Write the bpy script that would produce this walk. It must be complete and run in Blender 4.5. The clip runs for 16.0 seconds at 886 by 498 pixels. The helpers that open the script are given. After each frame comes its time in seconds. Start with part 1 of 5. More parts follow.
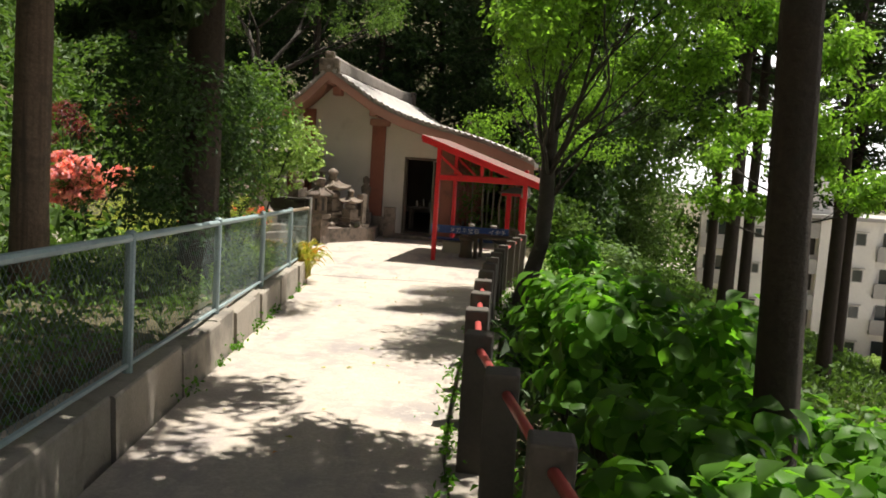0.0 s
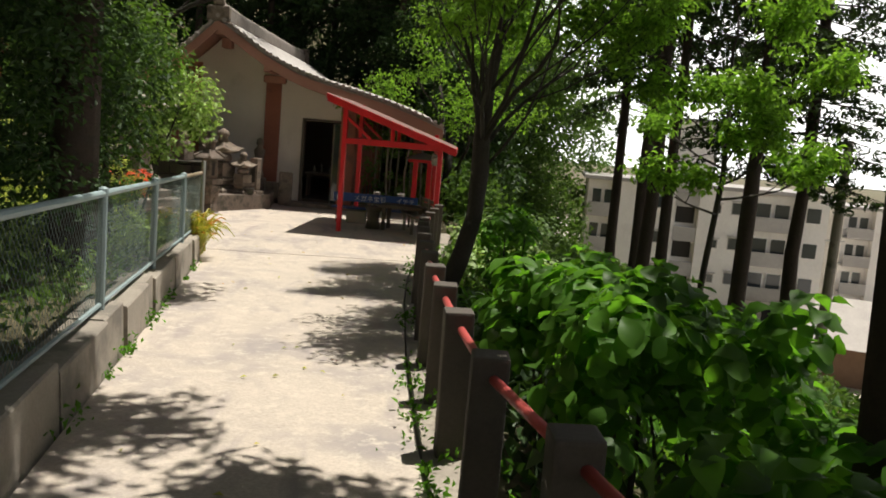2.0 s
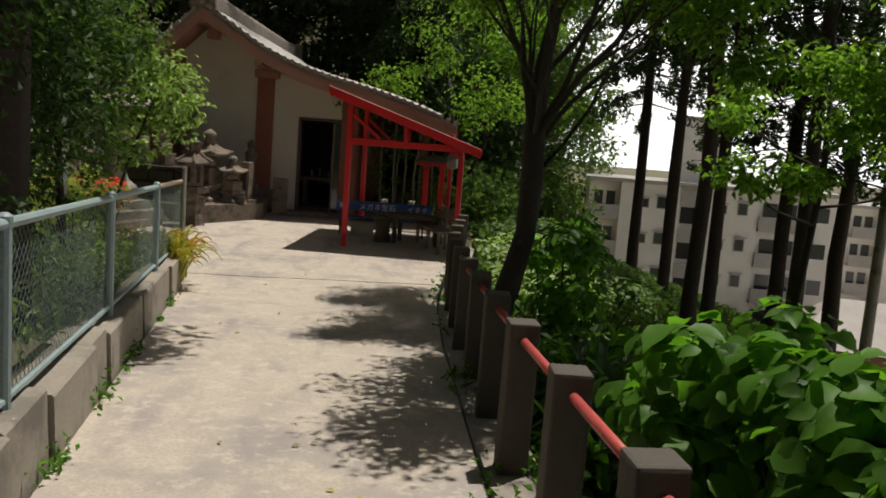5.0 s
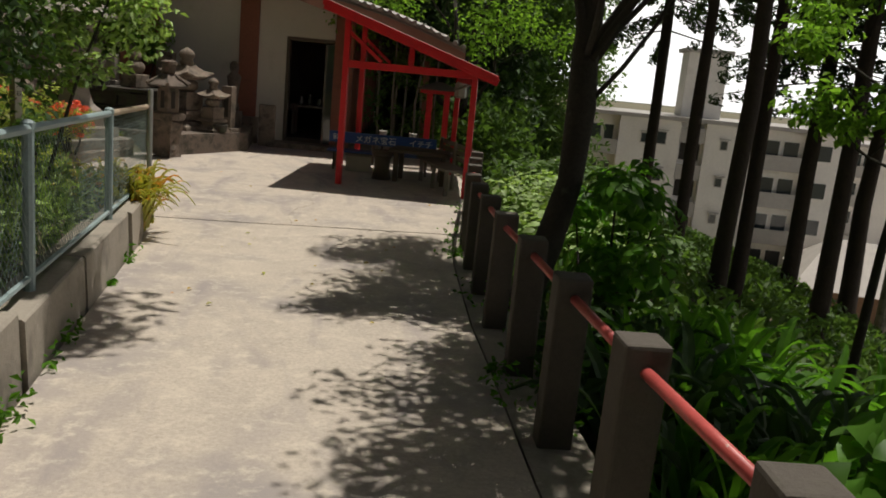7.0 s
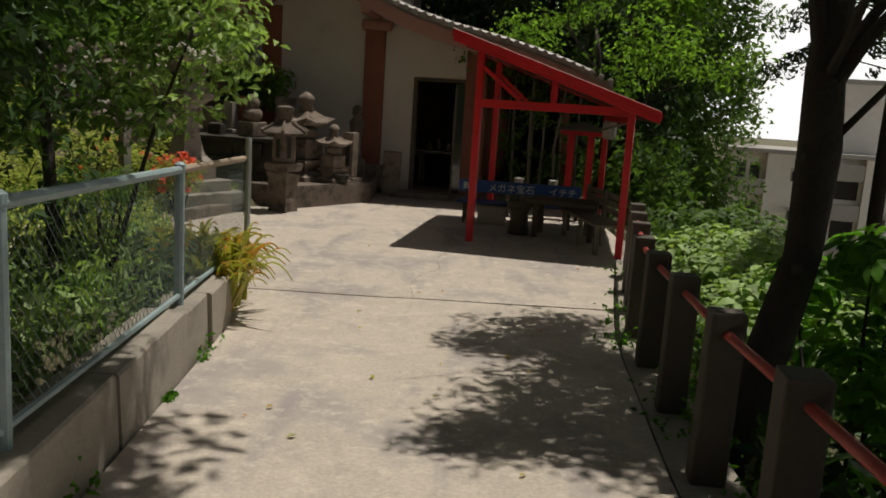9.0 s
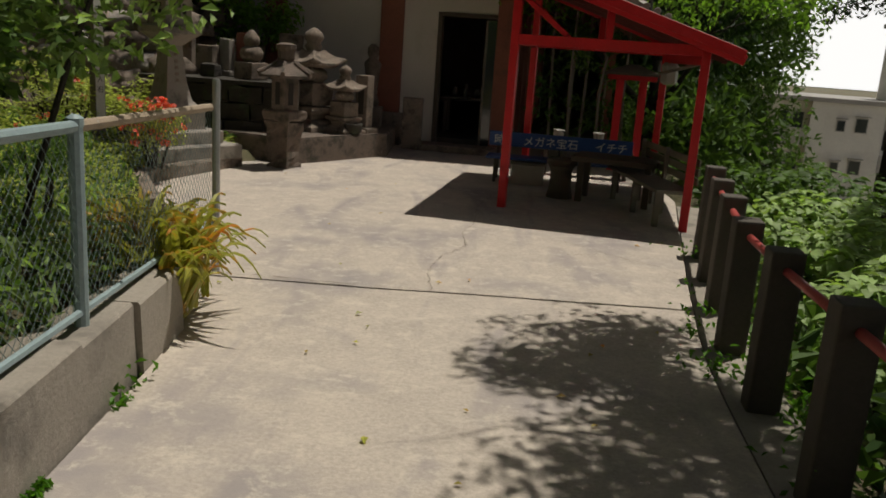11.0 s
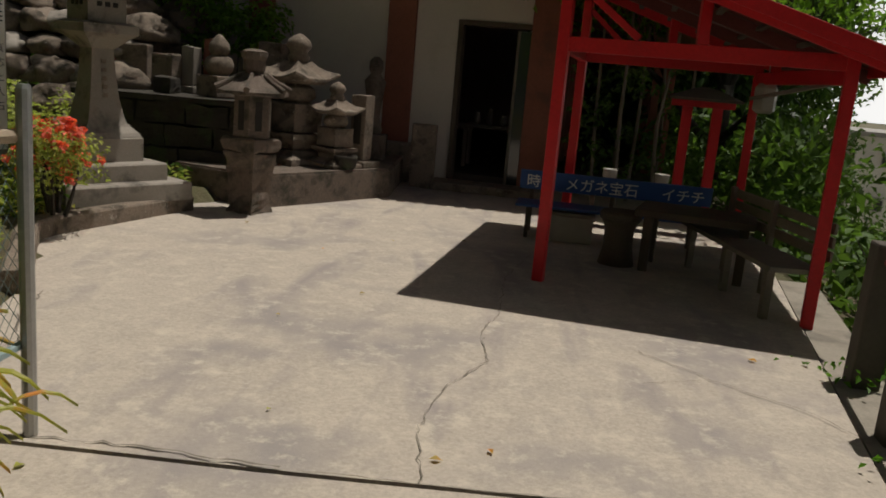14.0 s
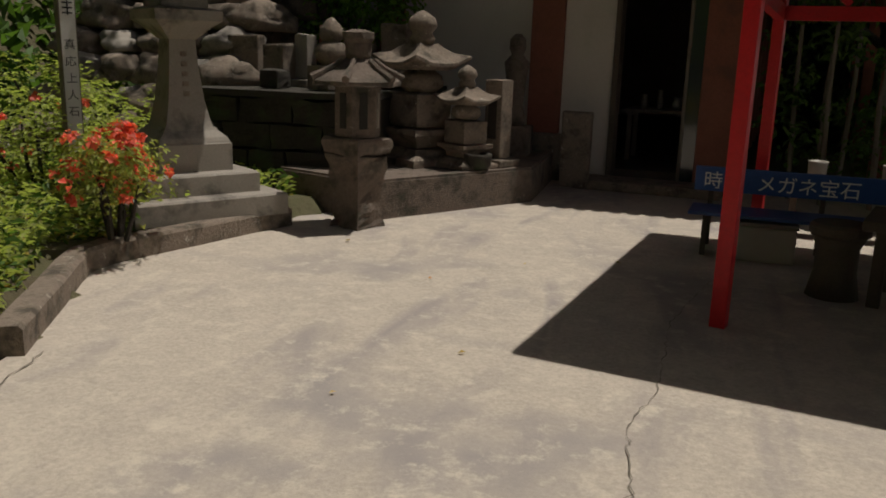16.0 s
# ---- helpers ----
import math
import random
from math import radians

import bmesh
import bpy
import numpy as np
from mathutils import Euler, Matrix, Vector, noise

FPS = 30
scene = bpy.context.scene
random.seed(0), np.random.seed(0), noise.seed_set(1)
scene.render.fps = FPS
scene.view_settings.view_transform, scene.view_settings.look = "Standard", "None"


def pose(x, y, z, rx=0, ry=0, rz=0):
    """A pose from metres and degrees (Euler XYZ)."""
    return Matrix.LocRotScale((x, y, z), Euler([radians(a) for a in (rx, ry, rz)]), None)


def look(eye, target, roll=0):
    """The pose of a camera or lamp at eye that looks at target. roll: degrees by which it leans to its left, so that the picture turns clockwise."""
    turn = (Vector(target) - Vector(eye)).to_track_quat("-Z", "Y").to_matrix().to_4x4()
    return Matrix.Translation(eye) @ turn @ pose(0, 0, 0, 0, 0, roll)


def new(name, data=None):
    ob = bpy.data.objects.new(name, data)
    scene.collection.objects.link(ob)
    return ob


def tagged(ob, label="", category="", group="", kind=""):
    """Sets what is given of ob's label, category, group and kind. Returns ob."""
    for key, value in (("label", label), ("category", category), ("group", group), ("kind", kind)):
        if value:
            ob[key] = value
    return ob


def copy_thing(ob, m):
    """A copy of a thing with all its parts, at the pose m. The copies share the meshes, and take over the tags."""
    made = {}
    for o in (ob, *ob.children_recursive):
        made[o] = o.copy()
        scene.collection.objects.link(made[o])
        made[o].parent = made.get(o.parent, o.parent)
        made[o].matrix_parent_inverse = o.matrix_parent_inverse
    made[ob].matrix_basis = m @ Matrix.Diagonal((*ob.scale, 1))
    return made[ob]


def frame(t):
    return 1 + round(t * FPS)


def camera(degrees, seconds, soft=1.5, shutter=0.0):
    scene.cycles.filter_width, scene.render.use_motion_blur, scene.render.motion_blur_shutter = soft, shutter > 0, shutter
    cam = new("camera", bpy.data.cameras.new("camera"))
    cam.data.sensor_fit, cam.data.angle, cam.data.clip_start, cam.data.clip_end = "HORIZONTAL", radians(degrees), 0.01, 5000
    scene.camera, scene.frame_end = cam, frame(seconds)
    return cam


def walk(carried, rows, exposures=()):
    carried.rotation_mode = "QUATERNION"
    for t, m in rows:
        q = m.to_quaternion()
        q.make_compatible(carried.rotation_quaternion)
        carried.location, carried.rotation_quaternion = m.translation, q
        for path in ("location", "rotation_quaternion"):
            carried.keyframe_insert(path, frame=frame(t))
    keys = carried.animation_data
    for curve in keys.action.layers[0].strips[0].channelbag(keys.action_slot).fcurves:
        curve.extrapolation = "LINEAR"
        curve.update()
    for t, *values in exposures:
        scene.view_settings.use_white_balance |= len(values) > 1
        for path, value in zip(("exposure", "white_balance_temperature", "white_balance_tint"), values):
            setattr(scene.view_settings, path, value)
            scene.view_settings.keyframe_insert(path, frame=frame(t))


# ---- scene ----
cam = camera(56.2, 16.0, 1.8)
METRES, EYE, TILT, LEAN, TURN = 12.5, 1.95, 0.0, 0.0, -0.1
ROWS = [
    (0.0, 0.0, 0.0, 0.0, 0.37, -5.79, -3.69),
    (0.5, -0.0067, 0.0265, -0.0024, 1.84, -7.45, -3.06),
    (1.0, -0.0151, 0.0516, -0.0035, -2.69, -7.94, -2.66),
    (1.5, -0.0255, 0.0778, -0.0043, -5.58, -8.6, -4.74),
    (2.0, -0.0365, 0.102, -0.005, -7.68, -7.58, -4.86),
    (2.5, -0.0387, 0.1317, -0.0063, -4.33, -8.35, -4.68),
    (3.0, -0.0451, 0.1564, -0.007, -5.22, -7.58, -4.39),
    (3.5, -0.0477, 0.1845, -0.0084, -7.76, -7.03, -5.97),
    (6.0, -0.0554, 0.3318, -0.0146, -7.86, -8.46, -3.26),
    (6.5, -0.0561, 0.3631, -0.0168, -6.8, -11.35, -3.75),
    (7.0, -0.0563, 0.3936, -0.0183, -9.02, -12.1, -5.35),
    (7.5, -0.0556, 0.428, -0.0195, -5.71, -12.92, -4.22),
    (8.0, -0.0567, 0.4604, -0.0207, -5.81, -12.12, -4.62),
    (8.5, -0.0534, 0.4959, -0.0219, -1.96, -9.42, -3.4),
    (11.0, -0.0532, 0.6634, -0.03, 1.56, -13.69, -3.9),
    (11.5, -0.0549, 0.6973, -0.0307, -0.1, -12.8, -5.81),
    (12.0, -0.0533, 0.7344, -0.0331, 2.06, -12.69, -4.55),
    (12.5, -0.0562, 0.7703, -0.0349, 2.06, -12.94, -4.43),
    (13.0, -0.055, 0.8049, -0.0384, 6.94, -13.39, -2.88),
    (13.5, -0.0529, 0.8331, -0.0387, 4.09, -12.12, -4.11),
    (14.0, -0.0532, 0.8646, -0.0408, 3.25, -12.04, -4.84),
    (14.5, -0.0505, 0.8978, -0.0427, 8.07, -12.35, -1.56),
    (15.0, -0.0495, 0.9277, -0.0437, 7.64, -12.61, -3.86),
    (15.5, -0.0434, 0.9595, -0.0454, 10.66, -12.71, -2.23),
    (16.0, -0.0442, 0.9894, -0.0465, 14.92, -13.47, -1.73),
]
walk(cam, [(t, pose(0, 0, EYE, TILT, LEAN, TURN) @ pose(METRES * x, METRES * y, METRES * z, 90 + pitch, roll, yaw)) for t, x, y, z, yaw, pitch, roll in ROWS],
     [(0.0, 0.78), (1.5, 0.50), (3.0, 0.0), (3.5, -0.10), (7.0, -0.32), (8.5, -0.45), (11.0, -0.58), (16.0, -0.70)])

# ---- light ----
SUN_TO = Vector((0.58, 0.44, 2.47)).normalized()
world = bpy.data.worlds.new("sky")
scene.world = world
world.use_nodes = True
wn = world.node_tree.nodes
sky = wn.new("ShaderNodeTexSky")
sky.sky_type = "NISHITA"
sky.sun_disc = False
sky.sun_elevation = math.asin(SUN_TO.z)
sky.sun_rotation = math.atan2(SUN_TO.x, SUN_TO.y)
sky.dust_density = 5.0
wn["Background"].inputs["Strength"].default_value = 0.025
world.node_tree.links.new(sky.outputs[0], wn["Background"].inputs[0])
sun = new("sun", bpy.data.lights.new("sun", "SUN"))
sun.data.energy = 5.0
sun.data.angle = radians(0.6)
sun.data.color = (1.0, 0.95, 0.86)
sun.matrix_world = look(SUN_TO * 60, (0, 0, 0))

# ---- materials ----


def material(name, color, rough=0.8, var=0.25, scale=4.0, fine=40.0, bump=0.3, metal=0.0, second=None, island=False, translucent=0.0, stain=None, spec=0.5, wear=None, bump_dist=0.02, streak=None):
    """A surface with large and fine variation of its colour, fine relief, and stains or wear where given."""
    m = bpy.data.materials.new(name)
    m.use_nodes = True
    nt = m.node_tree
    n, l = nt.nodes, nt.links
    b = n["Principled BSDF"]
    b.inputs["Roughness"].default_value = rough
    b.inputs["Metallic"].default_value = metal
    b.inputs["Specular IOR Level"].default_value = spec
    co = n.new("ShaderNodeTexCoord").outputs["Object"] if not island else n.new("ShaderNodeNewGeometry").outputs["Position"]

    def tex(sc, detail=6.0, rg=0.6):
        t = n.new("ShaderNodeTexNoise")
        t.inputs["Scale"].default_value = sc
        t.inputs["Detail"].default_value = detail
        t.inputs["Roughness"].default_value = rg
        l.new(co, t.inputs["Vector"])
        return t.outputs["Fac"]

    def ramp(fac, a, z):
        r = n.new("ShaderNodeMapRange")
        r.inputs["From Min"].default_value, r.inputs["From Max"].default_value = a, z
        l.new(fac, r.inputs["Value"])
        return r.outputs["Result"]

    def mix(fac, a, c, kind="MIX"):
        x = n.new("ShaderNodeMix")
        x.data_type, x.blend_type = "RGBA", kind
        if isinstance(fac, float):
            x.inputs["Factor"].default_value = fac
        else:
            l.new(fac, x.inputs["Factor"])
        for s, v in ((x.inputs["A"], a), (x.inputs["B"], c)):
            if isinstance(v, tuple):
                s.default_value = (*v, 1)
            else:
                l.new(v, s)
        return x.outputs["Result"]

    two = second or tuple(min(1, c * (1 - var) * 0.85) for c in color)
    lo = tuple(c * (1 - var) for c in color)
    hi = tuple(min(1, c * (1 + var)) for c in color)
    col = mix(ramp(tex(scale), 0.35, 0.68), tuple(color), two)
    finetex = tex(fine, 8.0, 0.7)
    col = mix(0.55, col, mix(ramp(finetex, 0.3, 0.7), lo, hi))
    if island:
        g = n.new("ShaderNodeNewGeometry").outputs["Random Per Island"]
        hs = n.new("ShaderNodeHueSaturation")
        hs.inputs["Hue"].default_value = 0.5
        l.new(ramp(g, 0.0, 1.0), hs.inputs["Value"])
        mr = n.new("ShaderNodeMapRange")
        mr.inputs["To Min"].default_value, mr.inputs["To Max"].default_value = 0.55, 1.45
        l.new(g, mr.inputs["Value"])
        l.new(mr.outputs["Result"], hs.inputs["Value"])
        l.new(col, hs.inputs["Color"])
        col = hs.outputs["Color"]
    if stain:
        col = mix(ramp(tex(stain[1], 4.0), stain[2], stain[2] + 0.16), col, stain[0])
    if streak:
        mp = n.new("ShaderNodeMapping")
        mp.inputs["Scale"].default_value = streak[1]
        l.new(co, mp.inputs["Vector"])
        st = n.new("ShaderNodeTexNoise")
        st.inputs["Scale"].default_value, st.inputs["Detail"].default_value, st.inputs["Distortion"].default_value = 1.0, 7.0, 0.6
        l.new(mp.outputs[0], st.inputs["Vector"])
        col = mix(ramp(st.outputs["Fac"], streak[2], streak[2] + 0.22), col, streak[0])
    if wear:
        col = mix(ramp(tex(wear[1], 10.0, 0.75), wear[2], wear[2] + (wear[3] if len(wear) > 3 else 0.05)), col, wear[0])
    l.new(col, b.inputs["Base Color"])
    if bump:
        bp = n.new("ShaderNodeBump")
        bp.inputs["Strength"].default_value = bump
        bp.inputs["Distance"].default_value = bump_dist
        l.new(finetex, bp.inputs["Height"])
        l.new(bp.outputs["Normal"], b.inputs["Normal"])
    if translucent:
        tr = n.new("ShaderNodeBsdfTranslucent")
        br = mix(1.0, col, (1.4, 1.55, 0.6), "MULTIPLY")
        l.new(br, tr.inputs["Color"])
        ms = n.new("ShaderNodeMixShader")
        ms.inputs[0].default_value = translucent
        l.new(b.outputs[0], ms.inputs[1])
        l.new(tr.outputs[0], ms.inputs[2])
        l.new(ms.outputs[0], n["Material Output"].inputs["Surface"])
    return m


M_CONC = material("path_concrete", (0.468, 0.402, 0.333), 0.9, 0.34, 3.2, 48.0, 0.35, second=(0.34, 0.295, 0.25), stain=((0.30, 0.265, 0.245), 0.9, 0.52), wear=((0.56, 0.49, 0.40), 8.5, 0.52, 0.16), bump_dist=0.010, streak=((0.28, 0.245, 0.232), (3.4, 0.8, 1.0), 0.53))
M_WALLC = material("wall_concrete", (0.32, 0.28, 0.23), 0.92, 0.25, 2.2, 45.0, 0.5, stain=((0.17, 0.15, 0.125), 2.6, 0.52), wear=((0.46, 0.40, 0.33), 9.0, 0.64), bump_dist=0.01)
M_POSTC = material("post_concrete", (0.095, 0.08, 0.066), 0.9, 0.22, 5.0, 60.0, 0.5, stain=((0.09, 0.08, 0.06), 6.0, 0.52), bump_dist=0.008)
M_STONE = material("old_stone", (0.25, 0.195, 0.15), 0.92, 0.4, 7.0, 45.0, 0.9, second=(0.175, 0.14, 0.11), stain=((0.085, 0.068, 0.05), 6.0, 0.50), wear=((0.46, 0.41, 0.34), 14.0, 0.60), bump_dist=0.02)
M_STONEL = material("pale_granite", (0.30, 0.265, 0.225), 0.85, 0.25, 3.0, 80.0, 0.5, second=(0.22, 0.19, 0.16), stain=((0.11, 0.095, 0.08), 4.0, 0.53), wear=((0.46, 0.42, 0.36), 9.0, 0.60, 0.12), bump_dist=0.008)
M_STONEB = material("brown_weathered_stone", (0.175, 0.132, 0.104), 0.92, 0.4, 6.0, 45.0, 0.9, second=(0.10, 0.08, 0.066), stain=((0.06, 0.055, 0.04), 6.0, 0.52), wear=((0.36, 0.31, 0.26), 16.0, 0.62, 0.06), bump_dist=0.02)
# Mossy stone, its base darkened to carry the shade on the terrace.
M_STONED = material("mossy_shaded_stone", (0.05, 0.042, 0.033), 0.95, 0.35, 4.0, 40.0, 0.8, stain=((0.05, 0.065, 0.03), 3.5, 0.55), bump_dist=0.02)
M_PLASTER = material("white_plaster", (0.63, 0.575, 0.505), 0.85, 0.06, 1.2, 30.0, 0.12, stain=((0.50, 0.45, 0.39), 1.5, 0.58), bump_dist=0.004)
M_PILLAR = material("brown_red_timber", (0.27, 0.095, 0.06), 0.7, 0.25, 3.0, 50.0, 0.3, stain=((0.17, 0.07, 0.05), 3.0, 0.58), bump_dist=0.005)
M_RED = material("vermilion_paint", (0.62, 0.008, 0.016), 0.45, 0.2, 3.0, 40.0, 0.15, stain=((0.45, 0.02, 0.02), 3.0, 0.62), bump_dist=0.003)
# Darker red with the shade under the shelter roof put into it.
M_REDD = material("shaded_rafter_red", (0.15, 0.035, 0.03), 0.75, 0.3, 4.0, 40.0, 0.3, bump_dist=0.004)
M_ROOFT = material("grey_roof_tile", (0.34, 0.30, 0.27), 0.55, 0.25, 3.0, 40.0, 0.35, stain=((0.17, 0.15, 0.12), 2.5, 0.58), bump_dist=0.008)
M_SHEET = material("weathered_roof_sheet", (0.17, 0.08, 0.065), 0.6, 0.3, 3.0, 30.0, 0.2, stain=((0.36, 0.30, 0.25), 3.0, 0.6))
M_FENCE = material("blue_grey_fence_paint", (0.27, 0.345, 0.35), 0.55, 0.2, 6.0, 60.0, 0.2, wear=((0.30, 0.22, 0.16), 18.0, 0.66), bump_dist=0.002)
M_WIRE = material("green_coated_wire", (0.14, 0.19, 0.18), 0.5, 0.2, 8.0, 60.0, 0.0, wear=((0.3, 0.3, 0.3), 20.0, 0.62))
M_PIPE = material("red_rail_pipe", (0.50, 0.085, 0.075), 0.45, 0.2, 8.0, 60.0, 0.15, wear=((0.45, 0.36, 0.30), 22.0, 0.64), bump_dist=0.002)
# Cedar bark darkened for trunks that stand shaded against the light.
M_BARK = material("shaded_cedar_bark", (0.055, 0.038, 0.028), 0.95, 0.4, 6.0, 30.0, 0.9, stain=((0.04, 0.032, 0.024), 5.0, 0.55), bump_dist=0.03)
# Lighter brown copy of the bark, for the trunk the sun reaches.
M_BARKB = material("lit_brown_cedar_bark", (0.17, 0.115, 0.08), 0.95, 0.4, 6.0, 30.0, 0.9, stain=((0.08, 0.06, 0.045), 5.0, 0.52), bump_dist=0.03, streak=((0.07, 0.05, 0.038), (26.0, 26.0, 0.8), 0.5))
M_BARKD = material("dark_cherry_bark", (0.045, 0.036, 0.028), 0.9, 0.4, 8.0, 40.0, 0.8, stain=((0.09, 0.085, 0.065), 8.0, 0.64), bump_dist=0.02)
M_SOIL = material("garden_soil", (0.11, 0.085, 0.05), 0.98, 0.35, 1.2, 20.0, 0.9, second=(0.10, 0.13, 0.04), stain=((0.27, 0.22, 0.14), 0.8, 0.62), bump_dist=0.04)
M_CRACK = material("dirt_in_crack", (0.20, 0.172, 0.14), 0.95, 0.3, 6.0, 40.0, 0.3)
M_RUST = material("rusty_rail", (0.36, 0.28, 0.20), 0.7, 0.25, 6.0, 50.0, 0.2, wear=((0.42, 0.42, 0.40), 14.0, 0.62))
M_GAP = material("damp_gutter", (0.05, 0.045, 0.035), 0.95, 0.3, 6.0, 40.0, 0.5)
# Leaf greens run lighter for sunlit plants and darker for shaded ones.
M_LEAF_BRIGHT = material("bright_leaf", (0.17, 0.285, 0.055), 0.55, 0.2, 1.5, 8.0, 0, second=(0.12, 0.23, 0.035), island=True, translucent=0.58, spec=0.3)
# Pale leaf with the sun on the garden bed put into its colour.
M_LEAF_SUN = material("sun_paled_leaf", (0.36, 0.38, 0.15), 0.6, 0.25, 2.0, 10.0, 0, second=(0.22, 0.28, 0.07), island=True, translucent=0.5, spec=0.2)
M_LEAF_HYD = material("hydrangea_leaf", (0.098, 0.22, 0.028), 0.48, 0.2, 1.5, 8.0, 0, second=(0.055, 0.14, 0.018), island=True, translucent=0.56, spec=0.3)
M_LEAF_PALE = material("pale_leaf", (0.30, 0.40, 0.15), 0.55, 0.2, 1.5, 8.0, 0, second=(0.12, 0.21, 0.05), island=True, translucent=0.35, spec=0.35)
# Dark leaf green, also carrying the shade of wood and undergrowth.
M_LEAF_DARK = material("dark_and_shaded_leaf", (0.045, 0.085, 0.025), 0.55, 0.25, 1.0, 8.0, 0, second=(0.03, 0.06, 0.02), island=True, translucent=0.25, spec=0.35)
M_LEAF_MID = material("mid_leaf", (0.10, 0.165, 0.045), 0.55, 0.25, 1.0, 8.0, 0, second=(0.055, 0.105, 0.03), island=True, translucent=0.42, spec=0.3)
M_LEAF_CEDAR = material("cedar_needles", (0.05, 0.08, 0.03), 0.6, 0.25, 1.0, 8.0, 0, second=(0.035, 0.06, 0.02), island=True, translucent=0.2, spec=0.2)
M_LEAF_YEL = material("yellowing_strap_leaf", (0.36, 0.34, 0.07), 0.5, 0.3, 5.0, 12.0, 0, second=(0.18, 0.22, 0.04), island=True, translucent=0.3, stain=((0.60, 0.23, 0.05), 6.0, 0.51))
M_LEAF_RED = material("maroon_leaf", (0.16, 0.03, 0.035), 0.6, 0.25, 1.0, 8.0, 0, second=(0.09, 0.02, 0.025), island=True, translucent=0.3)
M_AZA = material("azalea_petals", (0.80, 0.17, 0.11), 0.6, 0.2, 3.0, 12.0, 0, second=(0.75, 0.10, 0.10), island=True, translucent=0.3)
M_AZAP = material("pink_azalea_petals", (0.86, 0.40, 0.44), 0.6, 0.2, 3.0, 12.0, 0, second=(0.80, 0.24, 0.29), island=True, translucent=0.3)
# Near-black for plates that stand for the shade inside openings.
M_DARK = material("opening_shade", (0.03, 0.026, 0.022), 0.85, 0.3, 3.0, 30.0, 0.1)
M_WOODD = material("dark_weathered_wood", (0.10, 0.075, 0.055), 0.8, 0.3, 4.0, 50.0, 0.4, bump_dist=0.004)
M_WOODG = material("grey_weathered_wood", (0.22, 0.185, 0.15), 0.85, 0.25, 4.0, 60.0, 0.4, bump_dist=0.004)
M_BLUE = material("blue_enamel", (0.027, 0.075, 0.24), 0.4, 0.2, 5.0, 50.0, 0.05, wear=((0.20, 0.18, 0.17), 16.0, 0.68))
M_WHITE = material("white_paint", (0.75, 0.73, 0.70), 0.6, 0.08, 5.0, 50.0, 0.05)
M_METAL = material("dull_steel", (0.42, 0.42, 0.41), 0.4, 0.15, 6.0, 50.0, 0.05, metal=0.8)
M_INK = material("black_ink", (0.03, 0.03, 0.03), 0.7, 0.1, 5.0, 50.0, 0)
M_BLD = material("apartment_render", (0.78, 0.75, 0.71), 0.9, 0.1, 0.4, 6.0, 0.1, stain=((0.60, 0.57, 0.53), 0.35, 0.58))
M_BLDD = material("apartment_grey_concrete", (0.40, 0.38, 0.36), 0.9, 0.15, 0.5, 6.0, 0.1)
M_LOT = material("lot_gravel", (0.42, 0.375, 0.31), 0.95, 0.15, 0.15, 3.0, 0.2)
M_WINDOW = material("window_pane_glass", (0.04, 0.05, 0.055), 0.08, 0.1, 1.0, 4.0, 0, spec=0.8)
M_ROOFB = material("shed_roof", (0.42, 0.385, 0.35), 0.8, 0.2, 0.8, 10.0, 0.2)
M_BROWN = material("brown_boards", (0.17, 0.10, 0.06), 0.85, 0.25, 2.0, 20.0, 0.3)
M_VASE = material("pale_ceramic", (0.34, 0.31, 0.27), 0.5, 0.1, 5.0, 40.0, 0.05)
M_RUBBER = material("tyre_rubber", (0.02, 0.02, 0.02), 0.8, 0.2, 8.0, 40.0, 0.1)
M_CARP = material("dark_blue_car_paint", (0.03, 0.045, 0.08), 0.25, 0.1, 3.0, 10.0, 0, spec=0.6)

# ---- building helpers ----


def finish(name, bm, mat, smooth=False):
    me = bpy.data.meshes.new(name)
    bm.to_mesh(me)
    bm.free()
    me.materials.append(mat)
    if smooth:
        me.polygons.foreach_set("use_smooth", [True] * len(me.polygons))
    return me


def part(name, bm, mat, parent=None, label="", smooth=False, at=None):
    """Links a bmesh, or a ready mesh, as one object, under a thing or part where one is given."""
    ob = new(name, bm if isinstance(bm, bpy.types.Mesh) else finish(name, bm, mat, smooth))
    if parent:
        ob.parent = parent
    if at is not None:
        ob.matrix_basis = at
    if label:
        ob["label"] = label
    return ob


def thing(name, label, category, m=None, group=""):
    ob = new(name)
    ob.empty_display_size = 0.1
    if m is not None:
        ob.matrix_basis = m
    return tagged(ob, label, category, group)


def structure(ob, label="", category=""):
    return tagged(ob, label, category, kind="structure")


def box(bm, x0, x1, y0, y1, z0, z1, bevel=0.0, m=None):
    vs = [bm.verts.new((x, y, z)) for z in (z0, z1) for y in (y0, y1) for x in (x0, x1)]
    fs = [bm.faces.new([vs[i] for i in f]) for f in ((0, 2, 3, 1), (4, 5, 7, 6), (0, 1, 5, 4), (2, 6, 7, 3), (0, 4, 6, 2), (1, 3, 7, 5))]
    if bevel:
        es = list({e for f in fs for e in f.edges})
        r = bmesh.ops.bevel(bm, geom=es, offset=bevel, segments=2, affect="EDGES", profile=0.6)
        vs = list({v for f in r["faces"] for v in f.verts} | {v for v in vs if v.is_valid})
    if m is not None:
        bmesh.ops.transform(bm, matrix=m, verts=vs)
    return bm


def boxed(*a, **k):
    return box(bmesh.new(), *a, **k)


